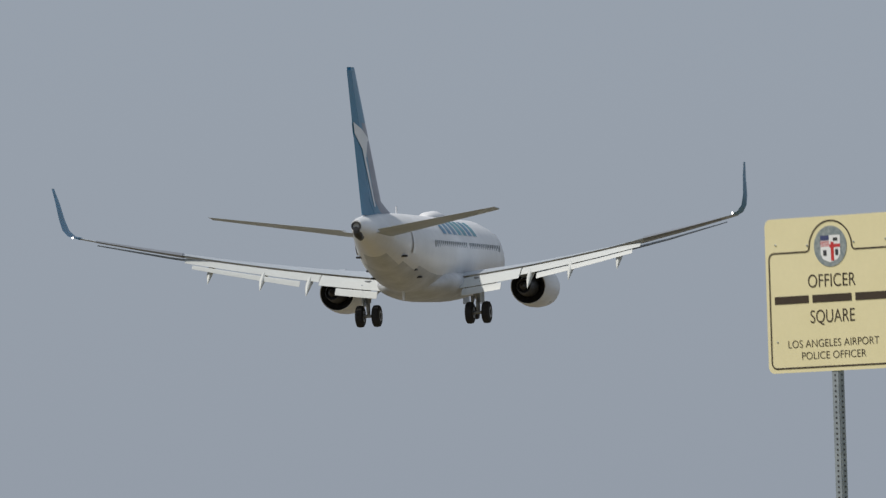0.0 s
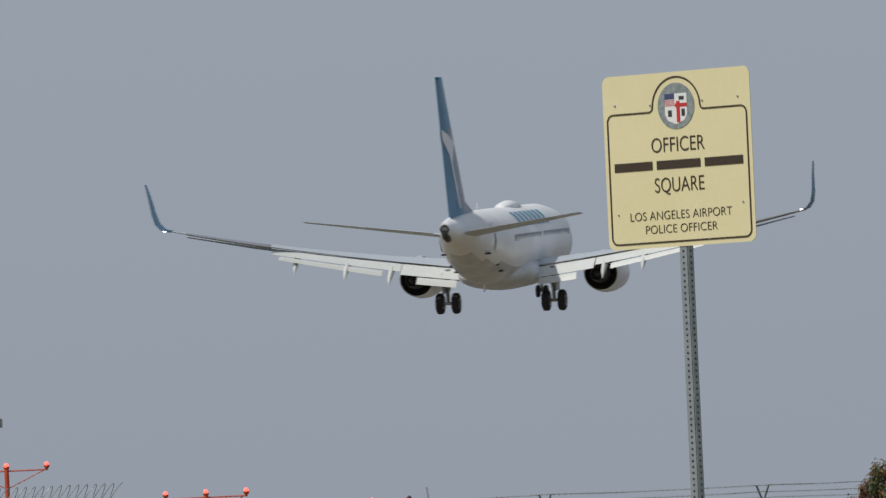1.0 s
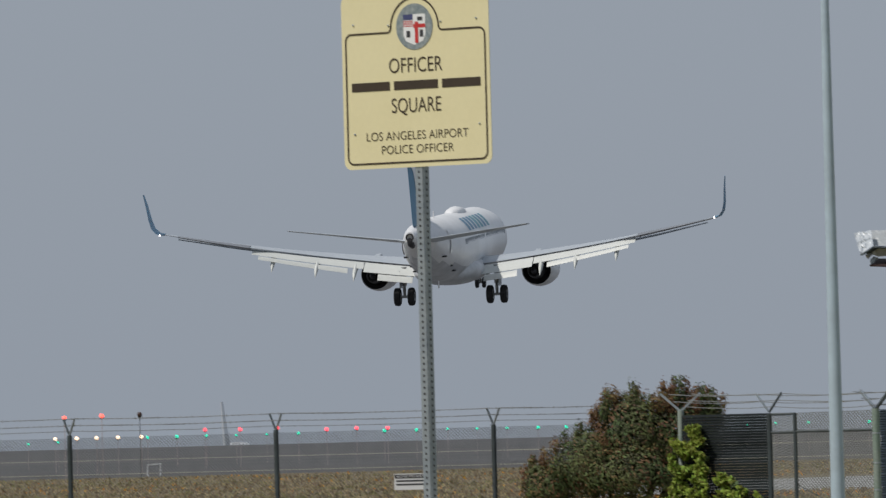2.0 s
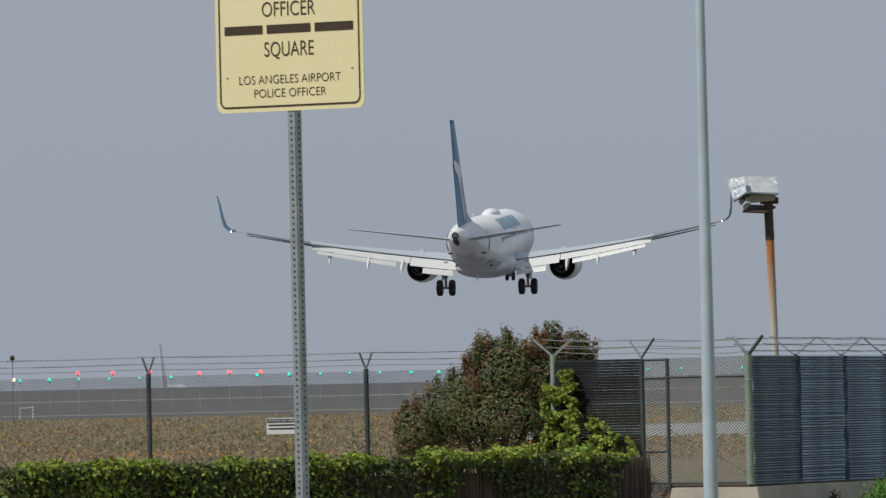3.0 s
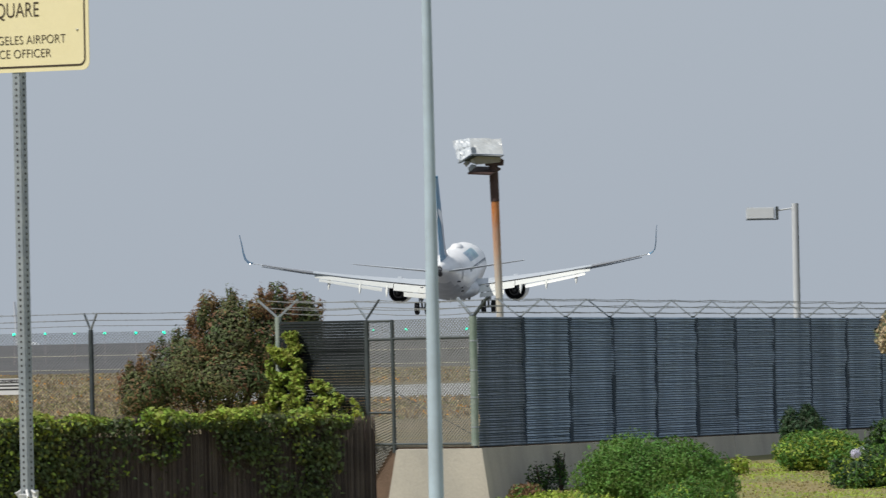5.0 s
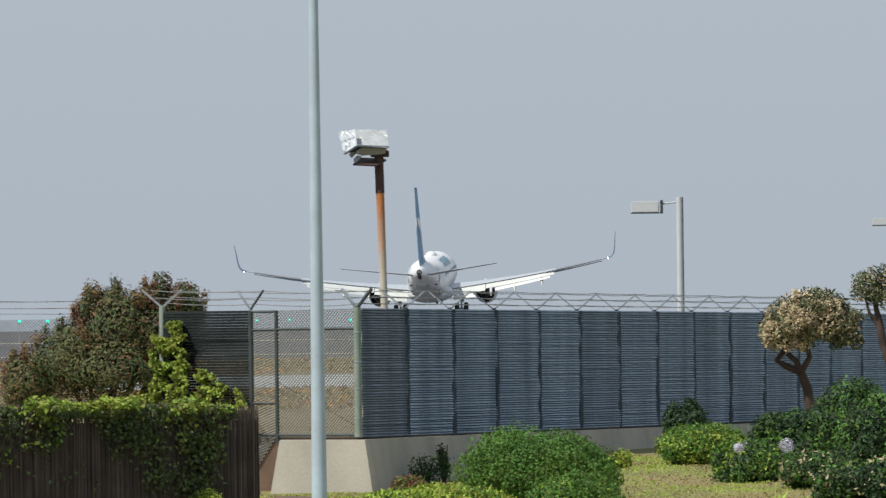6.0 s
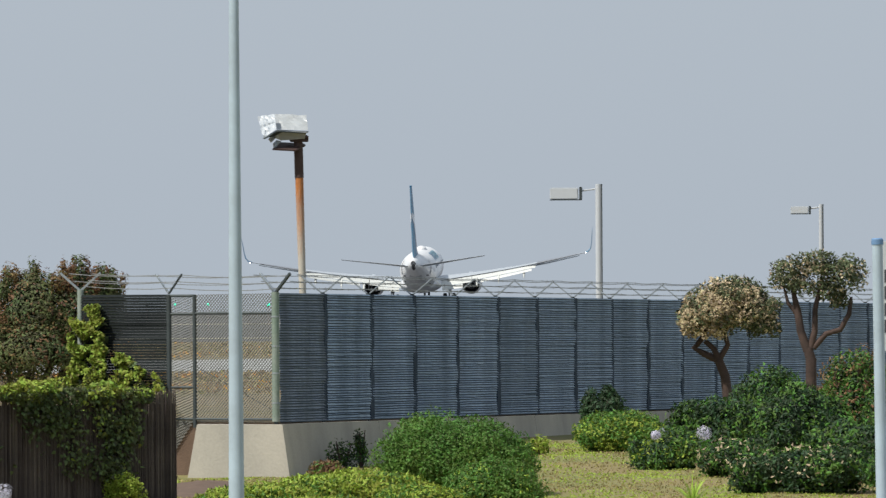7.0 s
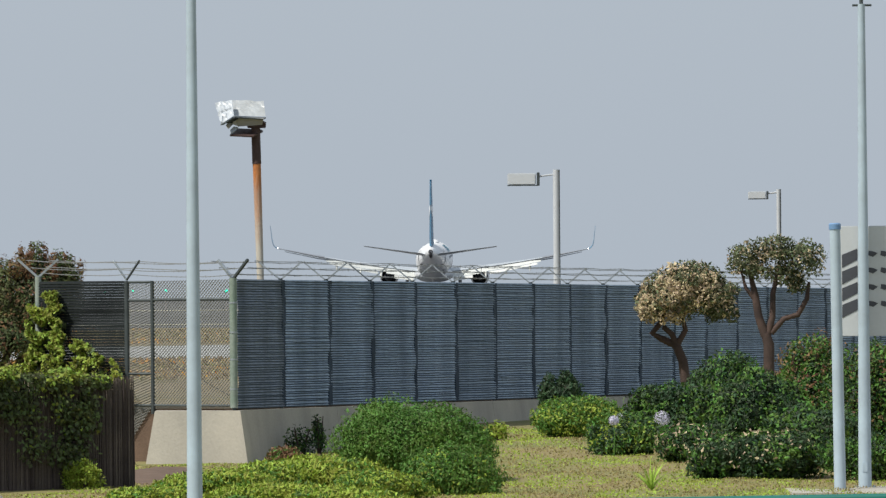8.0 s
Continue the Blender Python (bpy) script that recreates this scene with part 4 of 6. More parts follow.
def build_floodlight():
    """Old floodlight on a rusted post, its cover torn to pale foil."""
    base = sight(-318, 240, 168)
    base.z = 0.0
    top = sight(-330, -222, 168)
    th = thing("floodlight", base, "old floodlight with torn pale cover on rusty leaning post", "lamp")
    v = top - base
    u = 168 * UNIT
    bm = bmesh.new()
    tube(bm, (0, 0, -0.05), v * 0.86, 0.056, 0.080, 16)
    part("post", bm, fading_rust("fading_rust", v.z * 0.52, v.z * 0.90), th, "orange rusted round post, paler towards its foot")
    bm = bmesh.new()
    tube(bm, v * 0.86, v * 1.0, 0.088, 0.088, 14)
    part("sleeve", bm, M_RUSTDARK, th, "dark brown steel sleeve")
    bm = bmesh.new()
    block(bm, (-0.16, -0.12, -0.06), (0.2, 0.12, 0.06), Matrix.Translation(v), 0.012)
    tube(bm, v + Vector((0.05, -0.14, 0.1)), v + Vector((0.2, -0.14, 0.02)), 0.03)
    part("bracket", bm, M_RUSTDARK, th)
    def at(x, z, y=0.0):
        """Lamp-head point: x to the right of the post top, z above it, in units seen from the standpoint."""
        return v + Vector((x * u, y, z * u))

    def slab(name, pts, thick, mat, label):
        bm = bmesh.new()
        p = [at(*q) for q in pts]
        nrm = (p[1] - p[0]).cross(p[2] - p[0]).normalized() * thick
        ring_loft(bm, [p, [q + nrm for q in p]])
        part(name, bm, mat, th, label, False)

    slab("rim", ((-61, 1, -0.35), (-38, 17, 0.3), (18, 14, 0.35), (14, 10.5, -0.3), (-36, 13.5, -0.35), (-56, 1.5, -0.4)), 0.02, M_DARKPOST, "dark rim of the lamp head")
    slab("side_plate", ((-38, 13, -0.2), (15, 11, -0.2), (12, 0, -0.15), (-30, -3, -0.15), (-40, 1, -0.2)), 0.03, M_HOUSING, "pale grey side plate")
    slab("end_plate", ((-50, 0, -0.3), (-40, 11, -0.1), (-38, 3, -0.1), (-46, -6, -0.25)), 0.03, M_HOUSING, "")
    slab("under_plate", ((-45, -17.5, -0.3), (-35, -5, 0.3), (8, -7, 0.35), (13, -10, 0.1), (-4, -20, -0.3)), 0.03, M_RUSTDARK, "dark brown underside plate")
    slab("mount_plate", ((-44, -8, -0.2), (-38, -2, -0.1), (-30, -4, -0.1), (-42, -16, -0.2)), 0.03, M_FOIL, "")
    for name, quad, seed in (("torn_cover", ((-72, 40), (-42, 45), (-38, 17), (-60, 2)), 3), ("visor", ((-42, 45), (14, 43), (18, 15), (-38, 17)), 8)):
        bm = bmesh.new()
        n = 10
        grid = []
        for i in range(n):
            for k in range(n):
                f, g = i / (n - 1), k / (n - 1)
                a0, a1 = Vector(quad[0]).lerp(Vector(quad[1]), f), Vector(quad[3]).lerp(Vector(quad[2]), f)
                q = a0.lerp(a1, g)
                w = noise.noise(Vector((i * 0.7 + seed, k * 0.7, 1.0)))
                edge = 2.5 * noise.noise(Vector((i * 1.9, k * 1.9, seed))) if g < 0.15 or (seed == 3 and f < 0.15) else 0
                grid.append(bm.verts.new(at(q.x + edge, q.y + edge, (0.045 if seed == 3 else 0.02) * w + (0.1 if seed == 3 else 0.35) - 0.3 * g)))
        for i in range(n - 1):
            for k in range(n - 1):
                bm.faces.new((grid[i * n + k], grid[(i + 1) * n + k], grid[(i + 1) * n + k + 1], grid[i * n + k + 1]))
        part(name, bm, M_FOIL if seed == 3 else M_VISOR, th, "torn crumpled pale cover" if seed == 3 else "clouded grey visor", False)


build_floodlight()


def build_area_light(a, b_top, d, u_scale, flip=1):
    base = sight(a, 200, d)
    base.z = 0
    top = sight(a, b_top, d)
    th = thing("area_light", base, "pale grey area light pole with flat box lamp", "lamp post", "area lights behind the fence")
    u = d * UNIT
    H = top.z
    turn = Matrix.Diagonal((flip, 1, 1, 1))
    bm = bmesh.new()
    tube(bm, (0, 0, 0), (0, 0, H), 6 * u * u_scale, 5.5 * u * u_scale, 14)
    part("shaft", bm, M_PALELAMP, th)
    # dark strip added for the shade along the shaft's right edge
    bm = bmesh.new()
    tube(bm, (5.2 * u * u_scale, -0.02, 0), (5.2 * u * u_scale, -0.02, H), 1.4 * u, 1.4 * u, 8)
    part("shaded_edge", bm, M_DARKPOST, th, "dark strip standing in for the pole's shaded right edge")
    bm = bmesh.new()
    block(bm, (-86 * u * u_scale, -0.2, H - 27 * u * u_scale), (-36 * u * u_scale, 0.2, H - 6 * u * u_scale), turn, 0.03)
    part("lamp_box", bm, M_LAMPBOX if flip > 0 else M_STRUT, th, "flat lamp box")
    bm = bmesh.new()
    block(bm, (-34 * u * u_scale, -0.22, H - 27 * u * u_scale), (-29 * u * u_scale, 0.22, H - 5 * u * u_scale), turn, 0.01)
    block(bm, (-86 * u * u_scale, -0.22, H - 28.5 * u * u_scale), (-29 * u * u_scale, 0.22, H - 26.8 * u * u_scale), turn, 0.005)
    part("lamp_edge", bm, M_DARKPOST, th, "dark lower edge of the lamp")
    bm = bmesh.new()
    tube(bm, (-32 * flip * u * u_scale, 0, H - 12 * u * u_scale), (0, 0, H - 8 * u * u_scale), 1.5 * u, n=8)
    part("arm", bm, M_PALELAMP, th)


build_area_light(201, -139, 280, 1.0)
build_area_light(594, -101, 420, 0.62)
build_area_light(-2448, -152, 280, 0.72, -1)


# ---- chain-link, barbed wire and screens ----
def chain_link(bm_v, bm_f, p0, p1, z0a, z0b, z1a, z1b, pitch, r):
    """Woven zigzag wires between two feet, appended to vertex and face lists."""
    p0, p1 = Vector(p0), Vector(p1)
    run = (p1 - p0).length
    d = (p1 - p0).normalized()
    side = Vector((-d.y, d.x, 0))
    n = int(run / pitch) * 2
    for i in range(n):
        f = (i + 0.5) / n
        zlo, zhi = z0a + (z0b - z0a) * f, z1a + (z1b - z1a) * f
        rows = int((zhi - zlo) / (pitch * 0.5))
        b = p0 + d * (run * f)
        prev = None
        sgn = 1 if i % 2 else -1
        for k in range(rows + 1):
            c = b + d * (sgn * run / n * (0.5 if k % 2 else -0.5)) + Vector((0, 0, zlo + (zhi - zlo) * k / rows))
            base = len(bm_v)
            bm_v += [tuple(c + d * r), tuple(c - d * r * 0.5 + side * r), tuple(c - d * r * 0.5 - side * r)]
            if prev is not None:
                for q in range(3):
                    bm_f.append((prev + q, prev + (q + 1) % 3, base + (q + 1) % 3, base + q))
            prev = base


def barbed(bm, p0, p1, seed, r=0.006, sag=0.02, step=0.11):
    rng = random.Random(seed)
    p0, p1 = Vector(p0), Vector(p1)
    n = max(4, int((p1 - p0).length / 0.5))
    pts = [p0.lerp(p1, i / n) + Vector((0, 0, -sag * math.sin(math.pi * i / n) + rng.uniform(-0.006, 0.006))) for i in range(n + 1)]
    pipe(bm, pts, [r] * len(pts), 5)
    k = int((p1 - p0).length / step)
    for i in range(k):
        c = p0.lerp(p1, (i + 0.5) / k) + Vector((0, 0, -sag * math.sin(math.pi * (i + 0.5) / k)))
        a = rng.uniform(0, 3.14)
        o = Vector((0.5 * math.cos(a), 0.4 * math.cos(a), math.sin(a))) * 0.024
        tube(bm, c - o, c + o, 0.004, n=3)


def v_arms(th, foot, across, rise=0.33, spread=0.30, mats=(M_DARKPOST, M_GALV), r=0.016):
    for s, m in zip((-1, 1), mats):
        bm = bmesh.new()
        tip = Vector(foot) + Vector(across) * spread * s + Vector((0, 0, rise))
        block(bm, (-r, -r, 0), (r, r, (tip - Vector(foot)).length), Matrix.Translation(foot) @ (tip - Vector(foot)).to_track_quat("Z", "Y").to_matrix().to_4x4(), 0.003)
        part("barb_arm", bm, m, th)


def build_left_fence():
    th = thing("chain_link_fence", (0, 0, 0), "chain-link fence with dark posts and barbed wire on V arms", "fence")
    posts = []
    for a in (-2165, -1798, -1433, -1048):
        w = math.sin(a * UNIT) / math.cos(a * UNIT)
        e, dr = LEFT_RUN_END, LEFT_RUN_START - LEFT_RUN_END
        t = (e.x - w * e.y) / (w * dr.y - dr.x)
        posts.append(e + dr * t)
    ztop = lambda p: EYE - p.length * (62 - 60) * UNIT - 0.03
    for p in posts:
        bm = bmesh.new()
        tube(bm, (p.x, p.y, -0.1), (p.x, p.y, ztop(p) + 0.06), 0.048, n=12)
        part("post", bm, M_DARKPOST, th, "dark painted post")
        v_arms(th, (p.x, p.y, ztop(p) + 0.05), Vector((0.42, -0.9, 0)), 0.33, 0.34)
    vs, fs = [], []
    chain_link(vs, fs, posts[0], LEFT_RUN_START, 0.35, 0.35, ztop(posts[0]), ztop(LEFT_RUN_START) + 0.02, 0.066, 0.0085)
    raw("chain_link_mesh", vs, fs, M_MESH, th, "woven wire mesh")["kind"] = "stuff"
    for k, (off, up) in enumerate(((-0.34, 0.33), (-0.2, 0.20), (-0.08, 0.09), (0.34, 0.33), (0.2, 0.2))):
        bm = bmesh.new()
        o = Vector((0.42, -0.9, 0)) * off
        for i, (p, q) in enumerate(zip(posts, posts[1:] + [LEFT_RUN_START])):
            barbed(bm, p + o + Vector((0, 0, ztop(p) + 0.05 + up)), q + o + Vector((0, 0, ztop(q) + 0.05 + up)), k * 7 + i)
        part("barbed_wire", bm, M_LINK, th)
    # restricted-area notice on the mesh
    a = sight(-1238, 143, 166.5)
    w = 57 * 166.5 * UNIT
    h = 29 * 166.5 * UNIT
    sg = thing("warning_sign", a, "white warning sign with black header on the chain-link fence", "sign")
    yy = (posts[2] + posts[3]).y / 2 - a.y - 0.12
    sg.location.y += yy
    bm = bmesh.new()
    block(bm, (0, 0, -h), (w, 0.004, 0))
    part("panel", bm, M_SIGNWHITE, sg)
    bm = bmesh.new()
    block(bm, (0.012, -0.003, -h * 0.30), (w - 0.012, 0.0, -h * 0.06))
    part("header", bm, M_SIGNBLACK, sg, "black header band")
    words("lettering", "RESTRICTED AREA", 0.055, (w / 2, -0.004, -h * 0.18), sg, M_SIGNWHITE, width=w * 0.86)
    for k in range(2):
        bm = bmesh.new()
        block(bm, (0.04, -0.003, -h * (0.50 + 0.22 * k)), (w - 0.04, 0.0, -h * (0.40 + 0.22 * k)))
        part("text_bar", bm, M_SIGNBLACK, sg)


build_left_fence()


def build_razor_coil():
    """A coil of razor wire on a taller stretch of fence."""
    d = 166.0
    a, b = sight(-2420, 7, d), sight(-2188, 7, d)
    th = thing("razor_wire_fence", (0, 0, 0), "chain-link fence topped by a coil of razor wire", "fence")
    for p in (a, b):
        bm = bmesh.new()
        tube(bm, (p.x, p.y, -0.1), (p.x, p.y, p.z), 0.04, n=10)
        part("post", bm, M_DARKPOST, th)
    vs, fs = [], []
    chain_link(vs, fs, (a.x, a.y, 0), (b.x, b.y, 0), 0.3, 0.3, a.z, b.z, 0.066, 0.0085)
    raw("chain_link_mesh", vs, fs, M_MESH, th, "woven wire mesh")["kind"] = "stuff"
    bm = bmesh.new()
    tube(bm, a, b, 0.015, n=6)
    part("rail", bm, M_DARKPOST, th)
    bm = bmesh.new()
    n, turns, r = 300, 15, 0.17
    pts = []
    for i in range(n + 1):
        f = i / n
        w = 6.28319 * turns * f
        pts.append(a.lerp(b, f) + Vector((0.10 * math.cos(w), r * math.sin(w) * 0.6, r + r * math.cos(w))))
    pipe(bm, pts, [0.008] * len(pts), 5)
    part("razor_coil", bm, M_LINK, th, "coiled razor wire")


build_razor_coil()


def build_gate():
    th = thing("gate_fence", (0, 0, 0), "chain-link gate section with steel posts and barbed wire", "fence")
    d = (VINE_POST - FENCE_CORNER)
    u = d.normalized()
    zt = 2.38
    def at(a):
        w = math.tan(a * UNIT)
        t = (FENCE_CORNER.x - w * FENCE_CORNER.y) / (w * d.y - d.x)
        return FENCE_CORNER + d * t
    corner, g1, g2, vine = FENCE_CORNER, at(-515), at(-560), VINE_POST
    for p, r, m, lb, z0, zz in ((corner, 0.072, M_POSTGREEN, "pale green round corner post", 0.02, zt + 0.04), (g1, 0.038, M_DARKPOST, "", -0.1, zt), (g2, 0.048, M_DARKPOST, "", -1.0, zt), (vine, 0.06, M_POSTGREEN, "pale green post grown over by a vine", -1.0, zt + 0.1)):
        bm = bmesh.new()
        tube(bm, (p.x, p.y, z0), (p.x, p.y, zz), r, n=14)
        part("post", bm, m, th, lb)
    for z in (0.35, 0.9, 1.4, 1.95):
        bm = bmesh.new()
        tube(bm, (corner.x, corner.y, z), (corner.x, corner.y, z + 0.03), 0.078, n=14)
        part("tension_band", bm, M_GALV, th)
    for p, q, z in ((corner, g1, zt - 0.35), (corner, g1, 0.06), (g1, g2, zt - 0.02), (g1, g2, 0.65), (g1, g2, 0.06), (g1, g2, zt - 0.36)):
        bm = bmesh.new()
        tube(bm, p + Vector((0, 0, z)), q + Vector((0, 0, z)), 0.024, n=8)
        part("rail", bm, M_DARKPOST, th)
    bm = bmesh.new()
    tube(bm, g1 + Vector((0, 0.05, 1.05)), corner + Vector((0, 0.05, 0.2)), 0.008, n=5)
    part("brace_rod", bm, M_DARKPOST, th)
    vs, fs = [], []
    chain_link(vs, fs, g1, corner, 0.06, 0.06, zt, zt + 0.02, 0.068, 0.0105)
    chain_link(vs, fs, g2, g1, -0.7, 0.06, zt, zt, 0.05, 0.0075)
    raw("chain_link_mesh", vs, fs, M_MESH, th, "woven wire mesh")["kind"] = "stuff"
    # dark screened panel between the vine post and the gate
    vs, fs = [], []
    for k in range(44):
        z = 0.1 + k * 0.052
        i = len(vs)
        for p in (vine, vine.lerp(g2, 0.5), g2):
            vs += [(p.x, p.y - 0.05, z), (p.x, p.y - 0.03, z + 0.0485)]
        fs += [(i, i + 2, i + 3, i + 1), (i + 2, i + 4, i + 5, i + 3)]
    raw("privacy_screen", vs, fs, M_SCREENDARK, th, "near-black slatted privacy screen")["kind"] = "stuff"
    arm = Vector((0.45, -0.55, 0)).normalized()
    v_arms(th, (corner.x, corner.y, zt + 0.02), arm, 0.36, 0.45, (M_GALV, M_DARKPOST), 0.024)
    v_arms(th, (g2.x, g2.y, zt + 0.02), arm, 0.36, 0.40, (M_GALV, M_DARKPOST), 0.016)
    v_arms(th, (vine.x, vine.y, zt + 0.08), Vector((1, -0.1, 0)), 0.34, 0.38, (M_GALV, M_GALV), 0.02)
    for k, (off, up) in enumerate(((0.4, 0.34), (0.27, 0.22), (0.12, 0.10), (-0.4, 0.34), (-0.25, 0.2))):
        bm = bmesh.new()
        o = arm * off
        barbed(bm, corner + o + Vector((0, 0, zt + up)), g2 + o + Vector((0, 0, zt + 0.02 + up)), k + 40, 0.007, 0.04)
        barbed(bm, g2 + o + Vector((0, 0, zt + 0.02 + up)), vine + o * 0.9 + Vector((0, 0, zt + 0.06 + up)), k + 50, 0.007, 0.03)
        part("barbed_wire", bm, M_LINK, th)


build_gate()


def build_screen_fence():
    th = thing("screened_fence", (0, 0, 0), "tall fence with blue-grey slatted privacy screen", "fence")
    rng = random.Random(5)
    side = Vector((0.9668, -0.2556, 0))
    step, n = 3.2, 25
    top = lambda s: 2.40 - 0.0058 * s
    low = lambda s: 0.0 - 0.006 * s
    for k in range(n + 1):
        s = k * step
        p = FENCE_CORNER + FENCE_RUN * s
        bm = bmesh.new()
        tube(bm, p + Vector((0, 0, low(s) - 0.02)), p + Vector((0, 0, top(s) + 0.03)), 0.04, n=8)
        part("post", bm, M_DARKPOST, th)
        if k:
            v_arms(th, p + Vector((0, 0, top(s))), side, 0.34, 0.42, (M_GALV, M_GALV), 0.013)
    for k in range(n):
        s0, s1 = k * step, (k + 1) * step
        vs, fs = [], []
        bow = rng.uniform(0.01, 0.05)
        cols = 9
        rows = int(2.4 / 0.047)
        slip = [rng.uniform(-0.007, 0.007) for _ in range(rows + 1)]
        for r in range(rows * 2 + 1):
            for c in range(cols):
                f = c / (cols - 1)
                s = s0 + 0.035 + (step - 0.07) * f
                p = FENCE_CORNER + FENCE_RUN * s
                out = 0.055 + bow * math.sin(math.pi * f) + 0.03 * noise.noise(Vector((s * 1.1, r * 0.07, k)))
                out += (0.017 + 0.007 * noise.noise(Vector((s * 2.0, r * 0.9, 4)))) * (r % 2)
                z = low(s) + (top(s) - low(s)) * (r - (0.16 if r % 2 else 0)) / (rows * 2) + (slip[r // 2] + 0.009 * noise.noise(Vector((s * 1.6, r // 2 * 1.3, 9))) if 1 < r < rows * 2 - 1 else 0.0)
                q = p + side * out
                vs.append((q.x, q.y, z))
        fs = [(r * cols + c, r * cols + c + 1, (r + 1) * cols + c + 1, (r + 1) * cols + c) for r in range(rows * 2) for c in range(cols - 1)]
        panel = raw("screen_panel", vs, fs, [M_SCREEN if k else M_SCREENFIRST, M_SLATSHADE], th)
        # every other row is coloured dark to hold the shade between slats
        for f in panel.data.polygons:
            r = f.index // (cols - 1)
            f.material_index = 1 if r % 2 == 0 else 0
        # dark strip added for the shadow where the screen gathers at a post
        bm = bmesh.new()
        p = FENCE_CORNER + FENCE_RUN * (s1 - 0.0)
        m = Matrix.Translation(p + side * 0.05) @ pose(0, 0, 0, 0, 0, -14.8)
        block(bm, (-0.02, -0.10 - 0.08 * rng.random(), low(s1)), (0.018, 0.10 + 0.10 * rng.random(), top(s1)), m, 0.01)
        part("fold_shade_strip", bm, M_FOLDSHADE, th, "dark navy strip standing in for shadow where the screen gathers")
    for off, up in ((0.42, 0.34), (0.28, 0.22), (0.12, 0.10), (-0.42, 0.34), (-0.27, 0.22), (-0.12, 0.1)):
        bm = bmesh.new()
        for k in range(n):
            p, q = FENCE_CORNER + FENCE_RUN * (k * step), FENCE_CORNER + FENCE_RUN * ((k + 1) * step)
            barbed(bm, p + side * off + Vector((0, 0, top(k * step) + up)), q + side * off + Vector((0, 0, top((k + 1) * step) + up)), k + 90, 0.007, 0.015, 0.4)
        part("barbed_wire", bm, M_LINK, th)


build_screen_fence()


def build_retaining_wall():
    wall = tagged(new("retaining_wall"), "weathered beige concrete retaining wall under the fence", "wall", kind="structure")
    side = Vector((0.9668, -0.2556, 0))
    # end block under the gate, with battered faces
    bm = bmesh.new()
    x0, x1 = -5.35, FENCE_CORNER.x + 0.12
    y = 159.8
    ring_loft(bm, [[Vector(p) for p in r] for r in (
        ((x0 - 0.17, y - 0.22, -1.02), (x1 + 0.14, y - 0.22, -1.02), (x1 + 0.35, y + 0.9, -1.02), (x0 - 0.1, y + 1.3, -1.02)),
        ((x0, y, -0.03), (x1, y, -0.03), (x1 + 0.2, y + 0.9, -0.03), (x0, y + 1.3, -0.03)))])
    part("end_block", bm, M_CONC, wall, smooth=False)
    for k in range(14):
        a, b = FENCE_CORNER + FENCE_RUN * (0.6 + k * 6.0), FENCE_CORNER + FENCE_RUN * (0.6 + k * 6.0 + 5.985)
        za, zb = -0.03 - 0.006 * (k * 6), -0.03 - 0.006 * (k * 6 + 6)
        bm = bmesh.new()
        ring_loft(bm, [[Vector(p) for p in ((*(e + side * 0.26)[:2], -1.05), (*(e + side * 0.14)[:2], z), (*(e - side * 0.25)[:2], z), (*(e - side * 0.25)[:2], -1.05))] for e, z in ((a, za), (b, zb))])
        part("wall_bay", bm, M_CONC, wall, smooth=False)


build_retaining_wall()


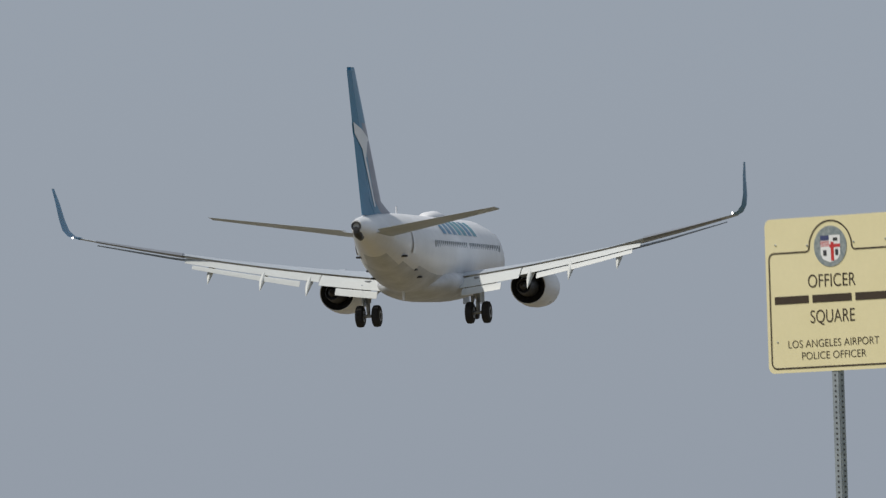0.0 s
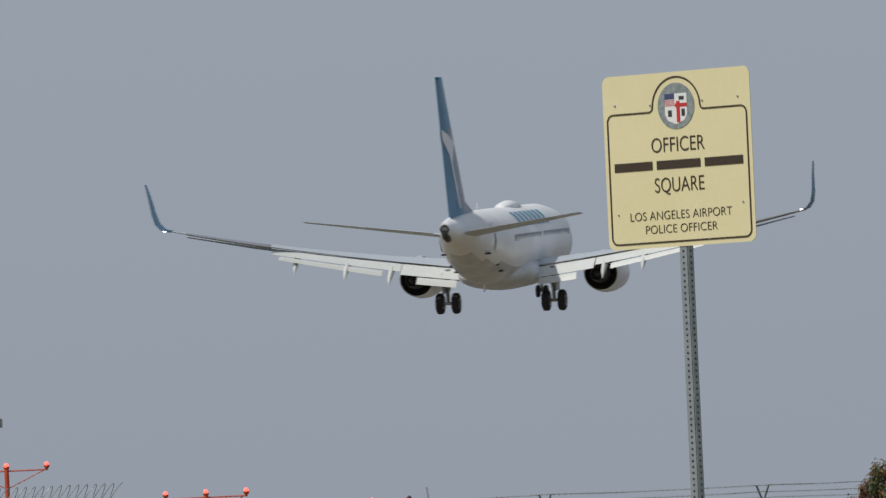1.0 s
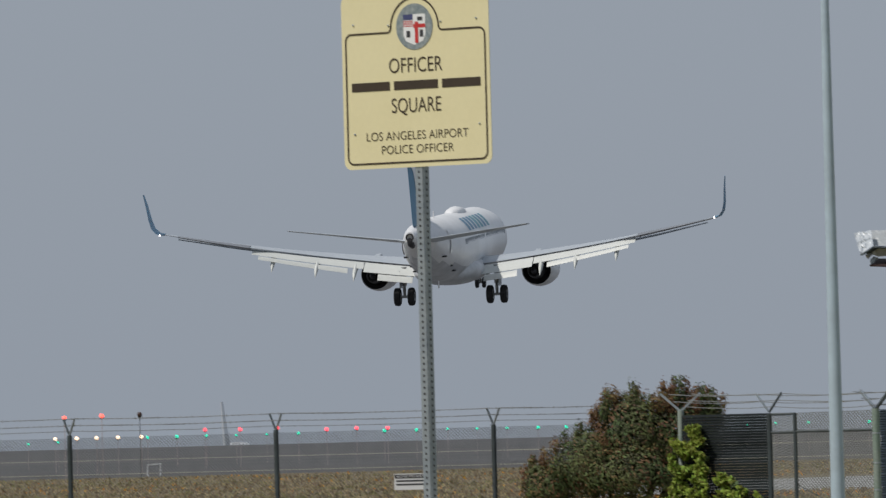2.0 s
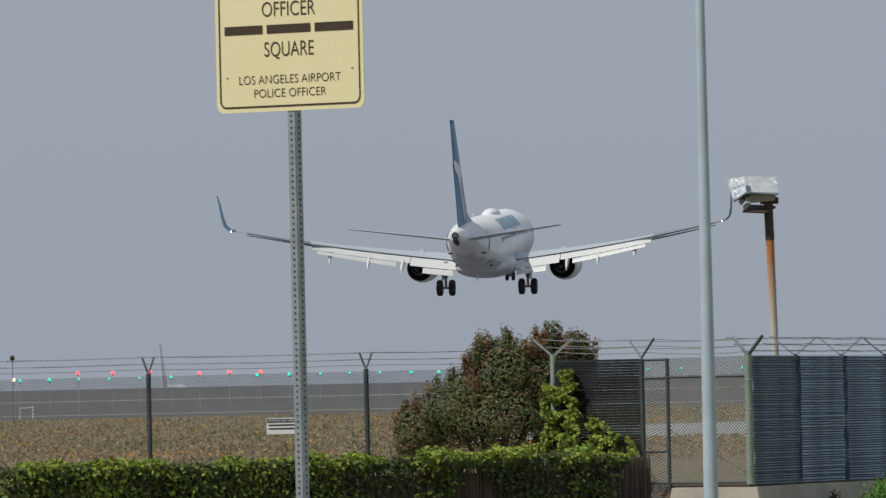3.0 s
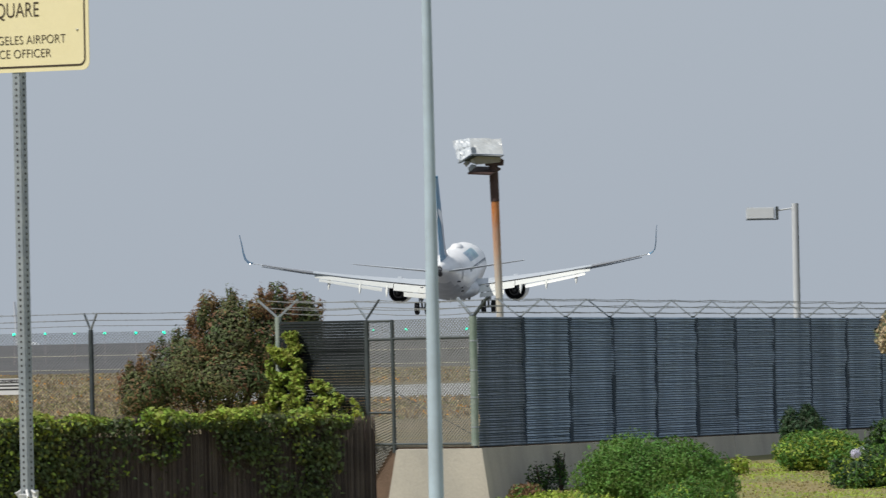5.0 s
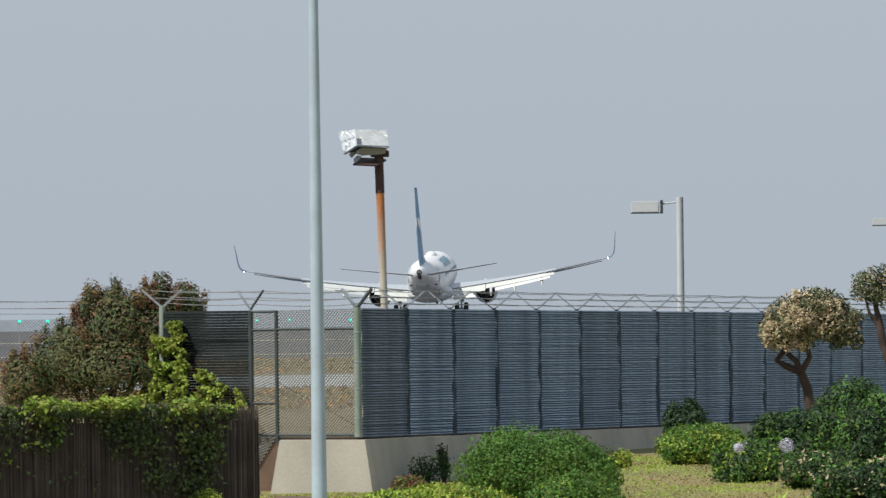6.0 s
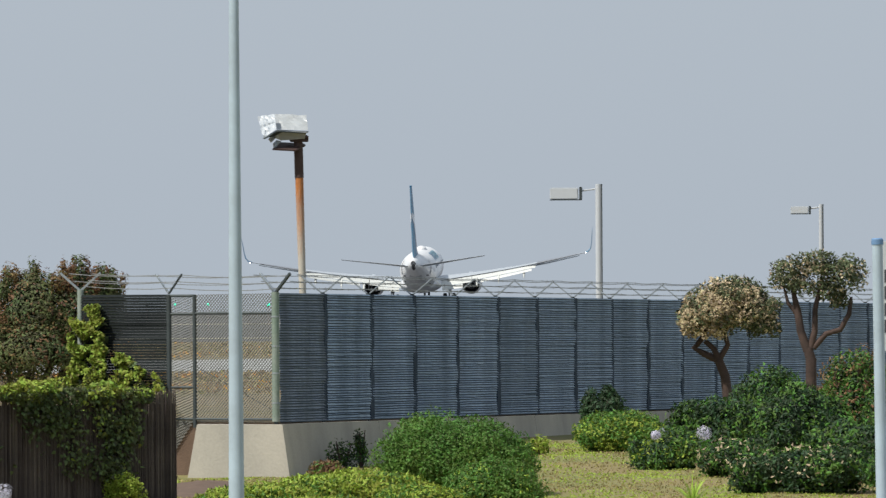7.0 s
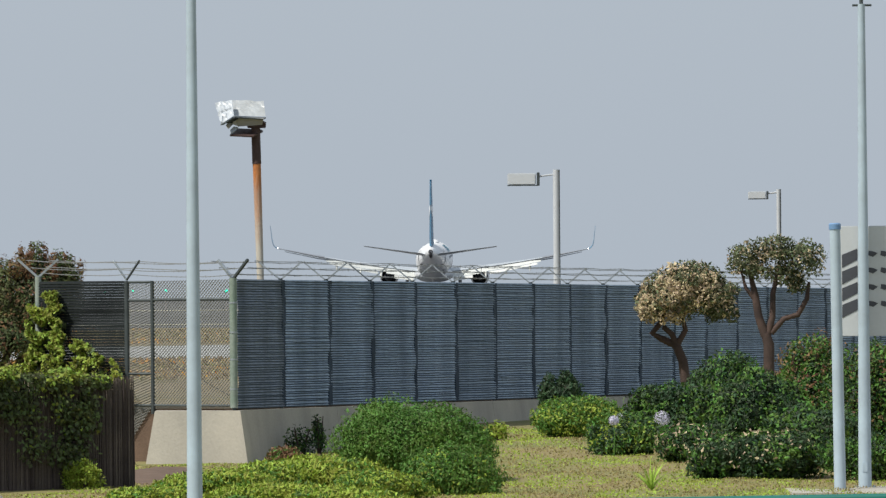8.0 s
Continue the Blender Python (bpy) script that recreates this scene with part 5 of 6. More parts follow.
# ---- planting ----
def build_reed_fence():
    """Reed screen with ivy hanging over its top."""
    p0, p1 = Vector((-22.5, 126.0, 0)), sight(-548, 60, 141.0)
    p1.z = 0
    th = thing("reed_fence", (0, 0, 0), "weathered brown reed fence overgrown along its top", "fence")
    rng = np.random.default_rng(3)
    n = 1500
    vs, fs = [], []
    d = (p1 - p0).normalized()
    s = Vector((-d.y, d.x, 0))
    L = (p1 - p0).length
    def top(f, p):
        return EYE - p.length * (np.interp(f, [0, 0.6, 0.9, 1.0], [222, 222, 216, 226]) - 60) * UNIT
    for i in range(n):
        f = (i + rng.uniform(-0.3, 0.3)) / n
        p = p0 + d * (L * f) + s * rng.uniform(-0.015, 0.015)
        r = rng.uniform(0.006, 0.011)
        zt = top(f, p) + rng.uniform(-0.05, 0.05)
        lean = rng.uniform(-0.02, 0.02)
        b = len(vs)
        for z, o in ((-1.05, 0), (zt, lean)):
            c = p + d * o
            vs += [(c.x - r, c.y, z), (c.x, c.y - r, z), (c.x + r, c.y, z)]
        fs += [(b, b + 1, b + 4, b + 3), (b + 1, b + 2, b + 5, b + 4)]
    raw("reed_panel", vs, fs, M_REED, th, "close-set dry brown reeds")["kind"] = "stuff"
    bm = bmesh.new()
    for z in (-0.6, 0.2):
        tube(bm, p0 + Vector((0, 0.05, z)), p1 + Vector((0, 0.05, z)), 0.02, n=6)
    part("rail", bm, M_REED, th)
    bm = bmesh.new()
    q = [p0 + s * 0.03, p1 + s * 0.03]
    ring_loft(bm, [[Vector((e.x, e.y, -1.05)), Vector((e.x, e.y + 0.02, -1.05)), Vector((e.x, e.y + 0.02, t)), Vector((e.x, e.y, t))] for e, t in ((q[0], 0.6), (q[1], 0.6))])
    part("backing", bm, M_REED, th)
    # ivy: a thick roll on the crest and trails down the face
    ivy = thing("ivy", (0, 0, 0), "bright green ivy hanging over the reed fence", "climbing plant")
    k = 34000
    f = rng.uniform(0.44, 0.975, k)
    clump = np.array([noise.noise(Vector((x * 42, 0, 1.5))) for x in f])
    clump = clump + 0.6 * np.array([noise.noise(Vector((x * 95, 4, 2.5))) for x in f])
    thick = 0.15 + 0.20 * clump
    ang = np.where(rng.uniform(0, 1, k) < 0.55, rng.uniform(-1.1, 1.2, k), rng.uniform(-0.6, 3.6, k))
    rr = thick * rng.uniform(0.55, 1.0, k)
    base = np.array([p0 + d * (L * x) for x in f])
    tz = np.array([top(x, Vector(b)) for x, b in zip(f, base)])
    pos = base + np.array(s)[None] * (-np.cos(ang) * rr * 1.2)[:, None] * 1.0
    pos[:, 2] = tz + np.sin(ang) * rr * 0.75 - 0.05
    nor = np.array(s)[None] * (-np.cos(ang))[:, None] + np.array([0, 0, 1.0])[None] * np.sin(ang)[:, None]
    gaps = np.array([noise.noise(Vector((p[0] * 2.3, p[2] * 5, p[1]))) for p in pos]) > -0.22
    pos, nor = pos[gaps], nor[gaps]
    nor = nor + rng.normal(0, 0.5, nor.shape)
    # nearly half of the crest takes the shade-coloured leaf
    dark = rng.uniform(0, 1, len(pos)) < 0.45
    leaves("crest_leaves", pos[~dark], nor[~dark], 0.062, M_IVY, ivy, 4, "yellow-green leaves with sunlight put into the colour", 0.8)
    leaves("inner_leaves", pos[dark] - np.array([0, 0, 0.05]), nor[dark], 0.06, M_IVYSHADE, ivy, 14, "inner leaves with shade put into the colour", 0.8)
    k = 80000
    f = rng.uniform(0.44, 0.985, k)
    depth = rng.uniform(0, 1, k) ** 1.15
    dens = np.array([noise.noise(Vector((x * 11, z * 0.9, 3.1))) + 0.5 * noise.noise(Vector((x * 40, z * 3, 7.7))) for x, z in zip(f, depth)])
    want = np.interp(f, [0.44, 0.6, 0.72, 0.77, 0.85, 0.88, 0.955, 0.975], [1.0, 0.95, 0.8, 0.45, 0.35, 0.80, 0.85, -0.3]) - depth * np.interp(f, [0.44, 0.6, 0.75, 0.85, 0.9, 1], [0.35, 0.35, 0.45, 0.5, 0.25, 0.4])
    keep = dens * 0.9 + want + rng.normal(0, 0.25, k) > 0.78
    f, depth = f[keep], depth[keep]
    base = np.array([p0 + d * (L * x) for x in f])
    tz = np.array([top(x, Vector(b)) for x, b in zip(f, base)])
    pos = base - np.array(s)[None] * rng.uniform(0.02, 0.24, len(f))[:, None]
    pos[:, 2] = tz - depth * 1.5
    tn = np.tile(-np.array(s) + np.array([0, 0, 0.35]), (len(f), 1)) + rng.normal(0, 0.6, (len(f), 3))
    # lit picks the trailing leaves that take the sunlit colour
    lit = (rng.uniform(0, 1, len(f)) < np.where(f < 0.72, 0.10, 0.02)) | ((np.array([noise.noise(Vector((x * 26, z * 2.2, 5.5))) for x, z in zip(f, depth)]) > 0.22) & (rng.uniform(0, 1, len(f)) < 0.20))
    leaves("trailing_leaves", pos[~lit], tn[~lit], 0.055, M_IVYSHADE, ivy, 5, "trailing leaves with shade put into the colour", 1.2)
    leaves("lit_trailing_leaves", pos[lit] - np.array(s)[None] * 0.06, tn[lit], 0.055, M_IVY, ivy, 15, "trailing leaves with sunlight put into the colour", 1.2)
    # the same ivy climbing the fence post
    vine = thing("vine", VINE_POST + Vector((0, -0.1, -1.0)), "bright green vine climbing a fence post", "climbing plant")
    P = []
    N = []
    for i in range(15000):
        h = rng.uniform(0.0, 1)
        left = np.interp(h, [0, 0.12, 0.22, 0.35, 0.6, 0.85, 1.0], [-0.75, -0.55, -0.25, -0.16, -0.20, -0.12, 0.12])
        right = np.interp(h, [0, 0.12, 0.22, 0.35, 0.5, 0.7, 0.85, 1.0], [1.7, 1.55, 1.35, 1.0, 0.55, 0.34, 0.40, 0.38])
        a = rng.uniform(0, 6.283)
        q = rng.uniform(0, 1)
        frond = 0.16 * noise.noise(Vector((h * 9 + 2, q * 3.0, 2)))
        z = 1.62 + h * 1.56 - 0.25 * q * q * max(0.0, 0.4 - h)
        p = Vector((left + (right - left) * q + frond, -0.12 - 0.72 * max(0.0, left + (right - left) * q) - 0.28 * rng.uniform(0, 1) * (1 - h * 0.5), z + 0.10 * noise.noise(Vector((q * 5, h * 7, 8)))))
        if noise.noise(p * 4.2) < -0.04:
            continue
        P.append(tuple(p))
        N.append((math.cos(a) - 0.3, -0.6, 0.7))
    N = np.array(N) + rng.normal(0, 0.5, (len(N), 3))
    P = np.array(P)
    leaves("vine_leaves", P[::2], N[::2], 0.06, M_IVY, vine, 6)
    leaves("inner_vine_leaves", P[1::2] + np.array([0.03, 0.12, -0.04]), N[1::2], 0.07, M_IVYSHADE, vine, 16)
    bm = bmesh.new()
    pipe(bm, [(0.3, -0.1, 0), (0.1, -0.12, 1.0), (0.02, -0.1, 2.0), (0.08, -0.1, 3.0)], [0.03, 0.025, 0.02, 0.008], 6)
    part("vine_stem", bm, M_BARK, vine)


build_reed_fence()


def shrub(name, at, radii, label, mats, n, size, seed, category="bush", stems=5, rough=0.36, tips=None, lumps=7):
    th = thing(name, at, label, category)
    rng = random.Random(seed)
    bm = bmesh.new()
    for i in range(stems):
        a = i * 6.283 / stems + rng.uniform(-0.4, 0.4)
        e = Vector((math.cos(a) * radii[0] * 0.5, math.sin(a) * radii[1] * 0.5, radii[2] * rng.uniform(0.7, 1.2)))
        pipe(bm, [(e.x * 0.15, e.y * 0.15, -0.05), (e.x * 0.5, e.y * 0.5, e.z * 0.45), e], [0.03, 0.022, 0.008], 6)
    part("stem", bm, M_BARK, th)
    lobes = [((0, 0, radii[2] * 0.45), [r * 0.82 for r in radii], 0.5)]
    for i in range(5):
        a = i * 1.2566 + rng.uniform(-0.4, 0.4)
        q = rng.uniform(0.45, 0.62)
        lobes.append(((math.cos(a) * radii[0] * 0.5, math.sin(a) * radii[1] * 0.5, radii[2] * rng.uniform(0.25, 0.75)), [radii[0] * q, radii[1] * q, radii[2] * q * 1.05], 0.16))
    for k, (m, share) in enumerate(mats):
        pts, nrm = [], []
        for i, (c, r, part_of) in enumerate(lobes):
            p, d = blob_points(int(n * share * part_of), c, r, seed + k * 11 + i, lumps, rough, 0.42, -0.6)
            pts.append(p)
            nrm.append(d)
        p, d = np.concatenate(pts), np.concatenate(nrm)
        up = p[:, 2] > -0.02
        leaves("foliage", p[up], d[up] * 0.7, size * 1.25, m, th, seed + k, "", -0.5, 0.34)
    if tips:
        pts, nrm = [], []
        for i, (c, r, part_of) in enumerate(lobes):
            p, d = blob_points(int(tips[1] * part_of), c, [x * 1.07 for x in r], seed + 77 + i, lumps, rough * 1.2, 0.88, -0.2)
            pts.append(p)
            nrm.append(d)
        leaves("tip_growth", np.concatenate(pts), np.concatenate(nrm), size * 1.25, tips[0], th, seed + 78, "", -1.0, 0.32)
    return th


def build_bushes():
    # large wild bush behind the reed fence, in several lobes
    big = thing("wild_bush", sight(-830, 300, 165.0), "large wild green bush with reddish tips behind reed fence", "bush")
    big.location.z = 0
    u = 165.0 * UNIT
    rng = random.Random(8)
    lobes = [(40, 95, 74, 84, 0.85), (-55, 145, 76, 60, 0.75), (100, 95, 70, 76, 0.7), (-122, 178, 52, 50, 0.45), (12, 52, 44, 44, 0.4), (108, 36, 38, 36, 0.3), (158, 54, 38, 36, 0.25), (40, 160, 120, 62, 0.7), (-25, 105, 58, 52, 0.45), (150, 100, 46, 56, 0.3)]
    bm = bmesh.new()
    for k, (a, b, w, h, share) in enumerate(lobes):
        c = Vector((a * u, rng.uniform(-0.4, 0.3), EYE - (b - 60) * u))
        pipe(bm, [(a * u * 0.2, 0, 0), (a * u * 0.6, c.y, c.z * 0.5), tuple(c)], [0.06, 0.045, 0.02], 6)
        for j in range(7):
            g = rng.uniform(-0.85, 0.85)
            e = c + Vector((g * w * u, rng.uniform(-0.4, 0.4), math.sqrt(1 - g * g) * rng.uniform(0.85, 1.2) * h * u))
            pipe(bm, [tuple(c), tuple(c.lerp(e, 0.5) + Vector((0.03, 0, 0.05))), tuple(e)], [0.02, 0.012, 0.004], 5)
            tw, td = blob_points(90, e, (0.12, 0.12, 0.26), k * 10 + j, 4, 0.3, 0.3)
            leaves("twig_leaves", tw, td, 0.058, M_BUSH if j % 2 else M_BUSHRED, big, k * 10 + j, "", 0.0, 0.3)
        p, d = blob_points(int(6800 * share), c, (w * u, w * u * 0.7, h * u), k + 60, 9, 0.5, 0.4)
        leaves("foliage", p, d, 0.06, M_BUSH, big, k + 60, "", 0.1, 0.3)
        p, d = blob_points(int(1100 * share), c, (w * u * 1.05, w * u * 0.75, h * u * 1.05), k + 160, 9, 0.4, 0.85)
        leaves("reddish_foliage", p, d, 0.05, M_BUSHRED, big, k + 160, "", 0.0, 0.35)
    part("branching", bm, M_BARK, big)
    g = ground_height(140)
    def put(a, d):
        p = sight(a, 60, d)
        p.z = ground_height(p.y, p.x) - 0.03
        return p
    shrub("round_shrub", put(-57, 139), (1.36, 1.2, 1.06), "dense rounded dark green shrub on the lawn", [(M_SHRUB, 1.0)], 42000, 0.036, 21, rough=0.5, tips=(M_SHRUB, 4500))
    shrub("round_shrub", put(10, 133.5), (0.85, 0.7, 0.62), "dense mid-green shrub spreading over the lawn", [(M_SHRUB, 0.9), (M_LIME, 0.1)], 16000, 0.036, 74, rough=0.6, tips=(M_SHRUB, 1500))
    shrub("low_shrub", put(-235, 135), (1.35, 0.9, 0.46), "low lime green spreading shrub", [(M_LIME, 0.75), (M_SHRUB, 0.3)], 24000, 0.044, 22, rough=0.55, tips=(M_LIME, 1500))
    shrub("low_shrub", put(-400, 133.5), (0.95, 0.7, 0.36), "low lime green spreading shrub", [(M_LIME, 0.75), (M_SHRUB, 0.3)], 13000, 0.044, 23, rough=0.55, tips=(M_LIME, 900))
    shrub("low_shrub", put(-110, 131), (0.8, 0.5, 0.36), "low lime green spreading shrub", [(M_LIME, 0.6), (M_SHRUB, 0.4)], 8000, 0.036, 24)
    shrub("low_shrub", put(-300, 128), (1.25, 0.6, 0.30), "low lime green spreading shrub", [(M_LIME, 0.85), (M_SHRUB, 0.2)], 15000, 0.044, 71, rough=0.55)
    shrub("low_shrub", put(-170, 127), (0.95, 0.6, 0.26), "low lime green spreading shrub", [(M_LIME, 0.85), (M_SHRUB, 0.2)], 11000, 0.044, 72, rough=0.55)
    shrub("low_shrub", put(-500, 129), (0.8, 0.5, 0.24), "low lime green spreading shrub", [(M_LIME, 0.8), (M_SHRUB, 0.25)], 7000, 0.044, 73, rough=0.55)
    shrub("mounded_shrub", put(250, 160), (1.0, 0.9, 0.62), "mounded mid-green shrub against the wall", [(M_SHRUB, 0.7), (M_LIME, 0.3)], 17000, 0.04, 25)
    shrub("dark_shrub", put(205, 166), (0.45, 0.5, 0.95), "dark green shrub against the wall", [(M_DARKLEAF, 1)], 6000, 0.045, 26)
    shrub("mounded_shrub", put(330, 150), (0.75, 0.8, 0.58), "mounded mid-green shrub against the wall", [(M_SHRUB, 0.6), (M_LIME, 0.12), (M_DARKLEAF, 0.4)], 12000, 0.045, 27, rough=0.55)
    shrub("dark_shrub", put(560, 148), (0.98, 1.0, 1.12), "large dark glossy green shrub", [(M_DARKLEAF, 1.0), (M_SHRUB, 0.15)], 24000, 0.052, 28, rough=0.55, tips=(M_SHRUB, 1600))
    shrub("dark_shrub", put(560, 139), (1.2, 0.9, 0.60), "low spreading dark green shrub", [(M_DARKLEAF, 0.75), (M_SHRUB, 0.35)], 15000, 0.052, 29, rough=0.55, tips=(M_BLOOMSUN, 260))
    shrub("dark_shrub", put(665, 143), (0.9, 0.9, 0.8), "dark green shrub behind the poles", [(M_DARKLEAF, 0.8), (M_SHRUB, 0.4)], 15000, 0.052, 30, rough=0.55)
    shrub("rusty_shrub", put(655, 155), (0.9, 0.8, 1.5), "tall green shrub with rusty brown growth", [(M_SHRUB, 0.65), (M_DARKLEAF, 0.3), (M_BUSHRED, 0.10)], 12000, 0.05, 31, rough=0.6, tips=(M_BUSHRED, 500))
    shrub("rusty_shrub", put(790, 152), (1.4, 0.9, 1.5), "tall green shrub with rusty brown growth", [(M_SHRUB, 0.5), (M_DARKLEAF, 0.5), (M_BUSHRED, 0.12)], 16000, 0.05, 32, rough=0.6)
    shrub("low_shrub", put(770, 138), (1.0, 0.5, 0.6), "low mid-green shrub beside the steel poles", [(M_SHRUB, 0.7), (M_DARKLEAF, 0.4)], 8000, 0.04, 33)
    shrub("dark_shrub", put(420, 158), (1.1, 0.8, 0.8), "dark green shrub at the foot of a tree", [(M_DARKLEAF, 0.7), (M_SHRUB, 0.35)], 13000, 0.052, 61, rough=0.55)
    shrub("dark_shrub", put(500, 168), (1.0, 0.8, 1.15), "dark green shrub at the foot of a tree", [(M_DARKLEAF, 0.7), (M_SHRUB, 0.35)], 13000, 0.052, 62, rough=0.55)
    shrub("dark_shrub", put(455, 146), (0.85, 0.7, 0.5), "low dark green shrub with pale flower heads", [(M_DARKLEAF, 0.6), (M_SHRUB, 0.45)], 9000, 0.052, 63, rough=0.55, tips=(M_BLOOMSUN, 320))
    shrub("red_shrub", put(-280, 152), (0.38, 0.3, 0.34), "small reddish shrub at the wall", [(M_BUSHRED, 0.8), (M_SHRUB, 0.3)], 2200, 0.04, 34)
    shrub("climber", put(-255, 162.0), (0.34, 0.08, 0.50), "thin green climber on the concrete wall", [(M_DARKLEAF, 0.7), (M_SHRUB, 0.3)], 620, 0.04, 35, stems=3, rough=0.6)
    shrub("climber", put(-222, 163.4), (0.16, 0.08, 0.62), "thin green climber on the concrete wall", [(M_DARKLEAF, 0.7), (M_SHRUB, 0.3)], 420, 0.04, 36, stems=3, rough=0.6)
    shrub("seedling", put(-640, 140), (0.35, 0.25, 0.42), "small yellow-green shrub before the reed fence", [(M_LIME, 1)], 1500, 0.035, 37)
    shrub("seedling", put(90, 158), (0.3, 0.2, 0.3), "sparse young shrub on the lawn", [(M_LIME, 1)], 260, 0.05, 38)


build_bushes()


def build_tree(at, trunk, crown, label, mats, seed):
    th = thing("tree", at, label, "tree")
    bm = bmesh.new()
    for pts, radii in trunk:
        pipe(bm, pts, radii, 10)
    part("trunk", bm, M_BARK, th, "twisted brown trunk and limbs")
    for k, (c, r, n, *tilt) in enumerate(crown):
        for j, (m, share) in enumerate(mats):
            if tilt:
                share = tilt[0] if j else 1 - tilt[0]
            p, d = blob_points(int(n * share), c, [x * 1.08 for x in r], seed + k * 7 + j * 3, 5, 0.68, 0.4, -0.9)
            leaves("crown", p, d * 0.7, 0.062, m, th, seed + k * 3 + j, "", -0.3, 0.36)


def build_trees():
    u = 176 * UNIT
    b = sight(424, 300, 176)
    b.z = -0.95
    X = lambda px: (px - 1208) * u
    Z = lambda py: (EYE - ((py - 441 + 3) - 60) * u) - b.z
    build_tree(b, [([(0.06, 0, 0), (X(1213), 0, Z(690)), (X(1207), 0, Z(640)), (X(1196), 0, Z(612))], [0.13, 0.11, 0.1, 0.09]),
                   ([(X(1196), 0, Z(612)), (X(1170), 0.05, Z(600)), (X(1153), 0, Z(590)), (X(1168), 0, Z(572)), (X(1180), 0, Z(545))], [0.08, 0.07, 0.065, 0.06, 0.04]),
                   ([(X(1196), 0, Z(612)), (X(1188), -0.05, Z(592)), (X(1172), 0, Z(578))], [0.07, 0.06, 0.05]),
                   ([(X(1196), 0, Z(612)), (X(1212), 0, Z(585)), (X(1207), 0, Z(565)), (X(1215), 0, Z(540))], [0.07, 0.055, 0.05, 0.04])],
               # last number: cream share, raised on left lobes to stand in for sunlight
               [((X(1178), -0.2, Z(530)), (0.58, 0.6, 0.50), 5200, 0.72), ((X(1235), 0, Z(515)), (0.62, 0.6, 0.48), 4600, 0.45), ((X(1275), 0.1, Z(535)), (0.40, 0.5, 0.44), 3000, 0.1), ((X(1215), -0.1, Z(495)), (0.6, 0.5, 0.33), 3000, 0.3), ((X(1150), -0.2, Z(545)), (0.28, 0.4, 0.27), 1500, 0.8)],
               "small twisted tree, crown cream on the left with blossom and painted sunlight", [(M_TREELEAF, 0.55), (M_BLOOMSUN, 0.45)], 41)
    u = 186 * UNIT
    b = sight(575, 300, 186)
    b.z = -0.95
    X = lambda px: (px - 1358) * u
    Z = lambda py: (EYE - ((py - 441 + 4) - 60) * u) - b.z
    build_tree(b, [([(0, 0, 0), (X(1358), 0, Z(655)), (X(1358), 0, Z(610)), (X(1352), 0, Z(590))], [0.13, 0.12, 0.12, 0.1]),
                   ([(X(1352), 0, Z(595)), (X(1340), 0, Z(560)), (X(1335), 0, Z(525)), (X(1325), 0, Z(480))], [0.1, 0.09, 0.08, 0.04]),
                   ([(X(1356), 0, Z(595)), (X(1365), 0, Z(560)), (X(1366), 0, Z(520)), (X(1378), 0, Z(470))], [0.08, 0.07, 0.06, 0.03]),
                   ([(X(1362), 0, Z(590)), (X(1385), 0, Z(565)), (X(1410), 0, Z(558)), (X(1426), 0, Z(530)), (X(1430), 0, Z(500))], [0.07, 0.06, 0.06, 0.055, 0.03]),
                   ([(X(1340), 0, Z(540)), (X(1318), 0, Z(510)), (X(1310), 0, Z(480))], [0.05, 0.04, 0.02])],
               [((X(1320), 0, Z(462)), (0.40, 0.5, 0.38), 2300), ((X(1370), 0, Z(445)), (0.50, 0.5, 0.30), 2600), ((X(1425), 0, Z(460)), (0.48, 0.5, 0.40), 2600), ((X(1390), 0.1, Z(485)), (0.34, 0.4, 0.30), 1100), ((X(1410), 0.1, Z(505)), (0.24, 0.3, 0.22), 800), ((X(1345), 0, Z(480)), (0.35, 0.4, 0.25), 900)],
               "small open-crowned tree with reddish branching trunk", [(M_TREELEAF, 0.5), (M_BLOOMSUN, 0.08)], 51)


build_trees()


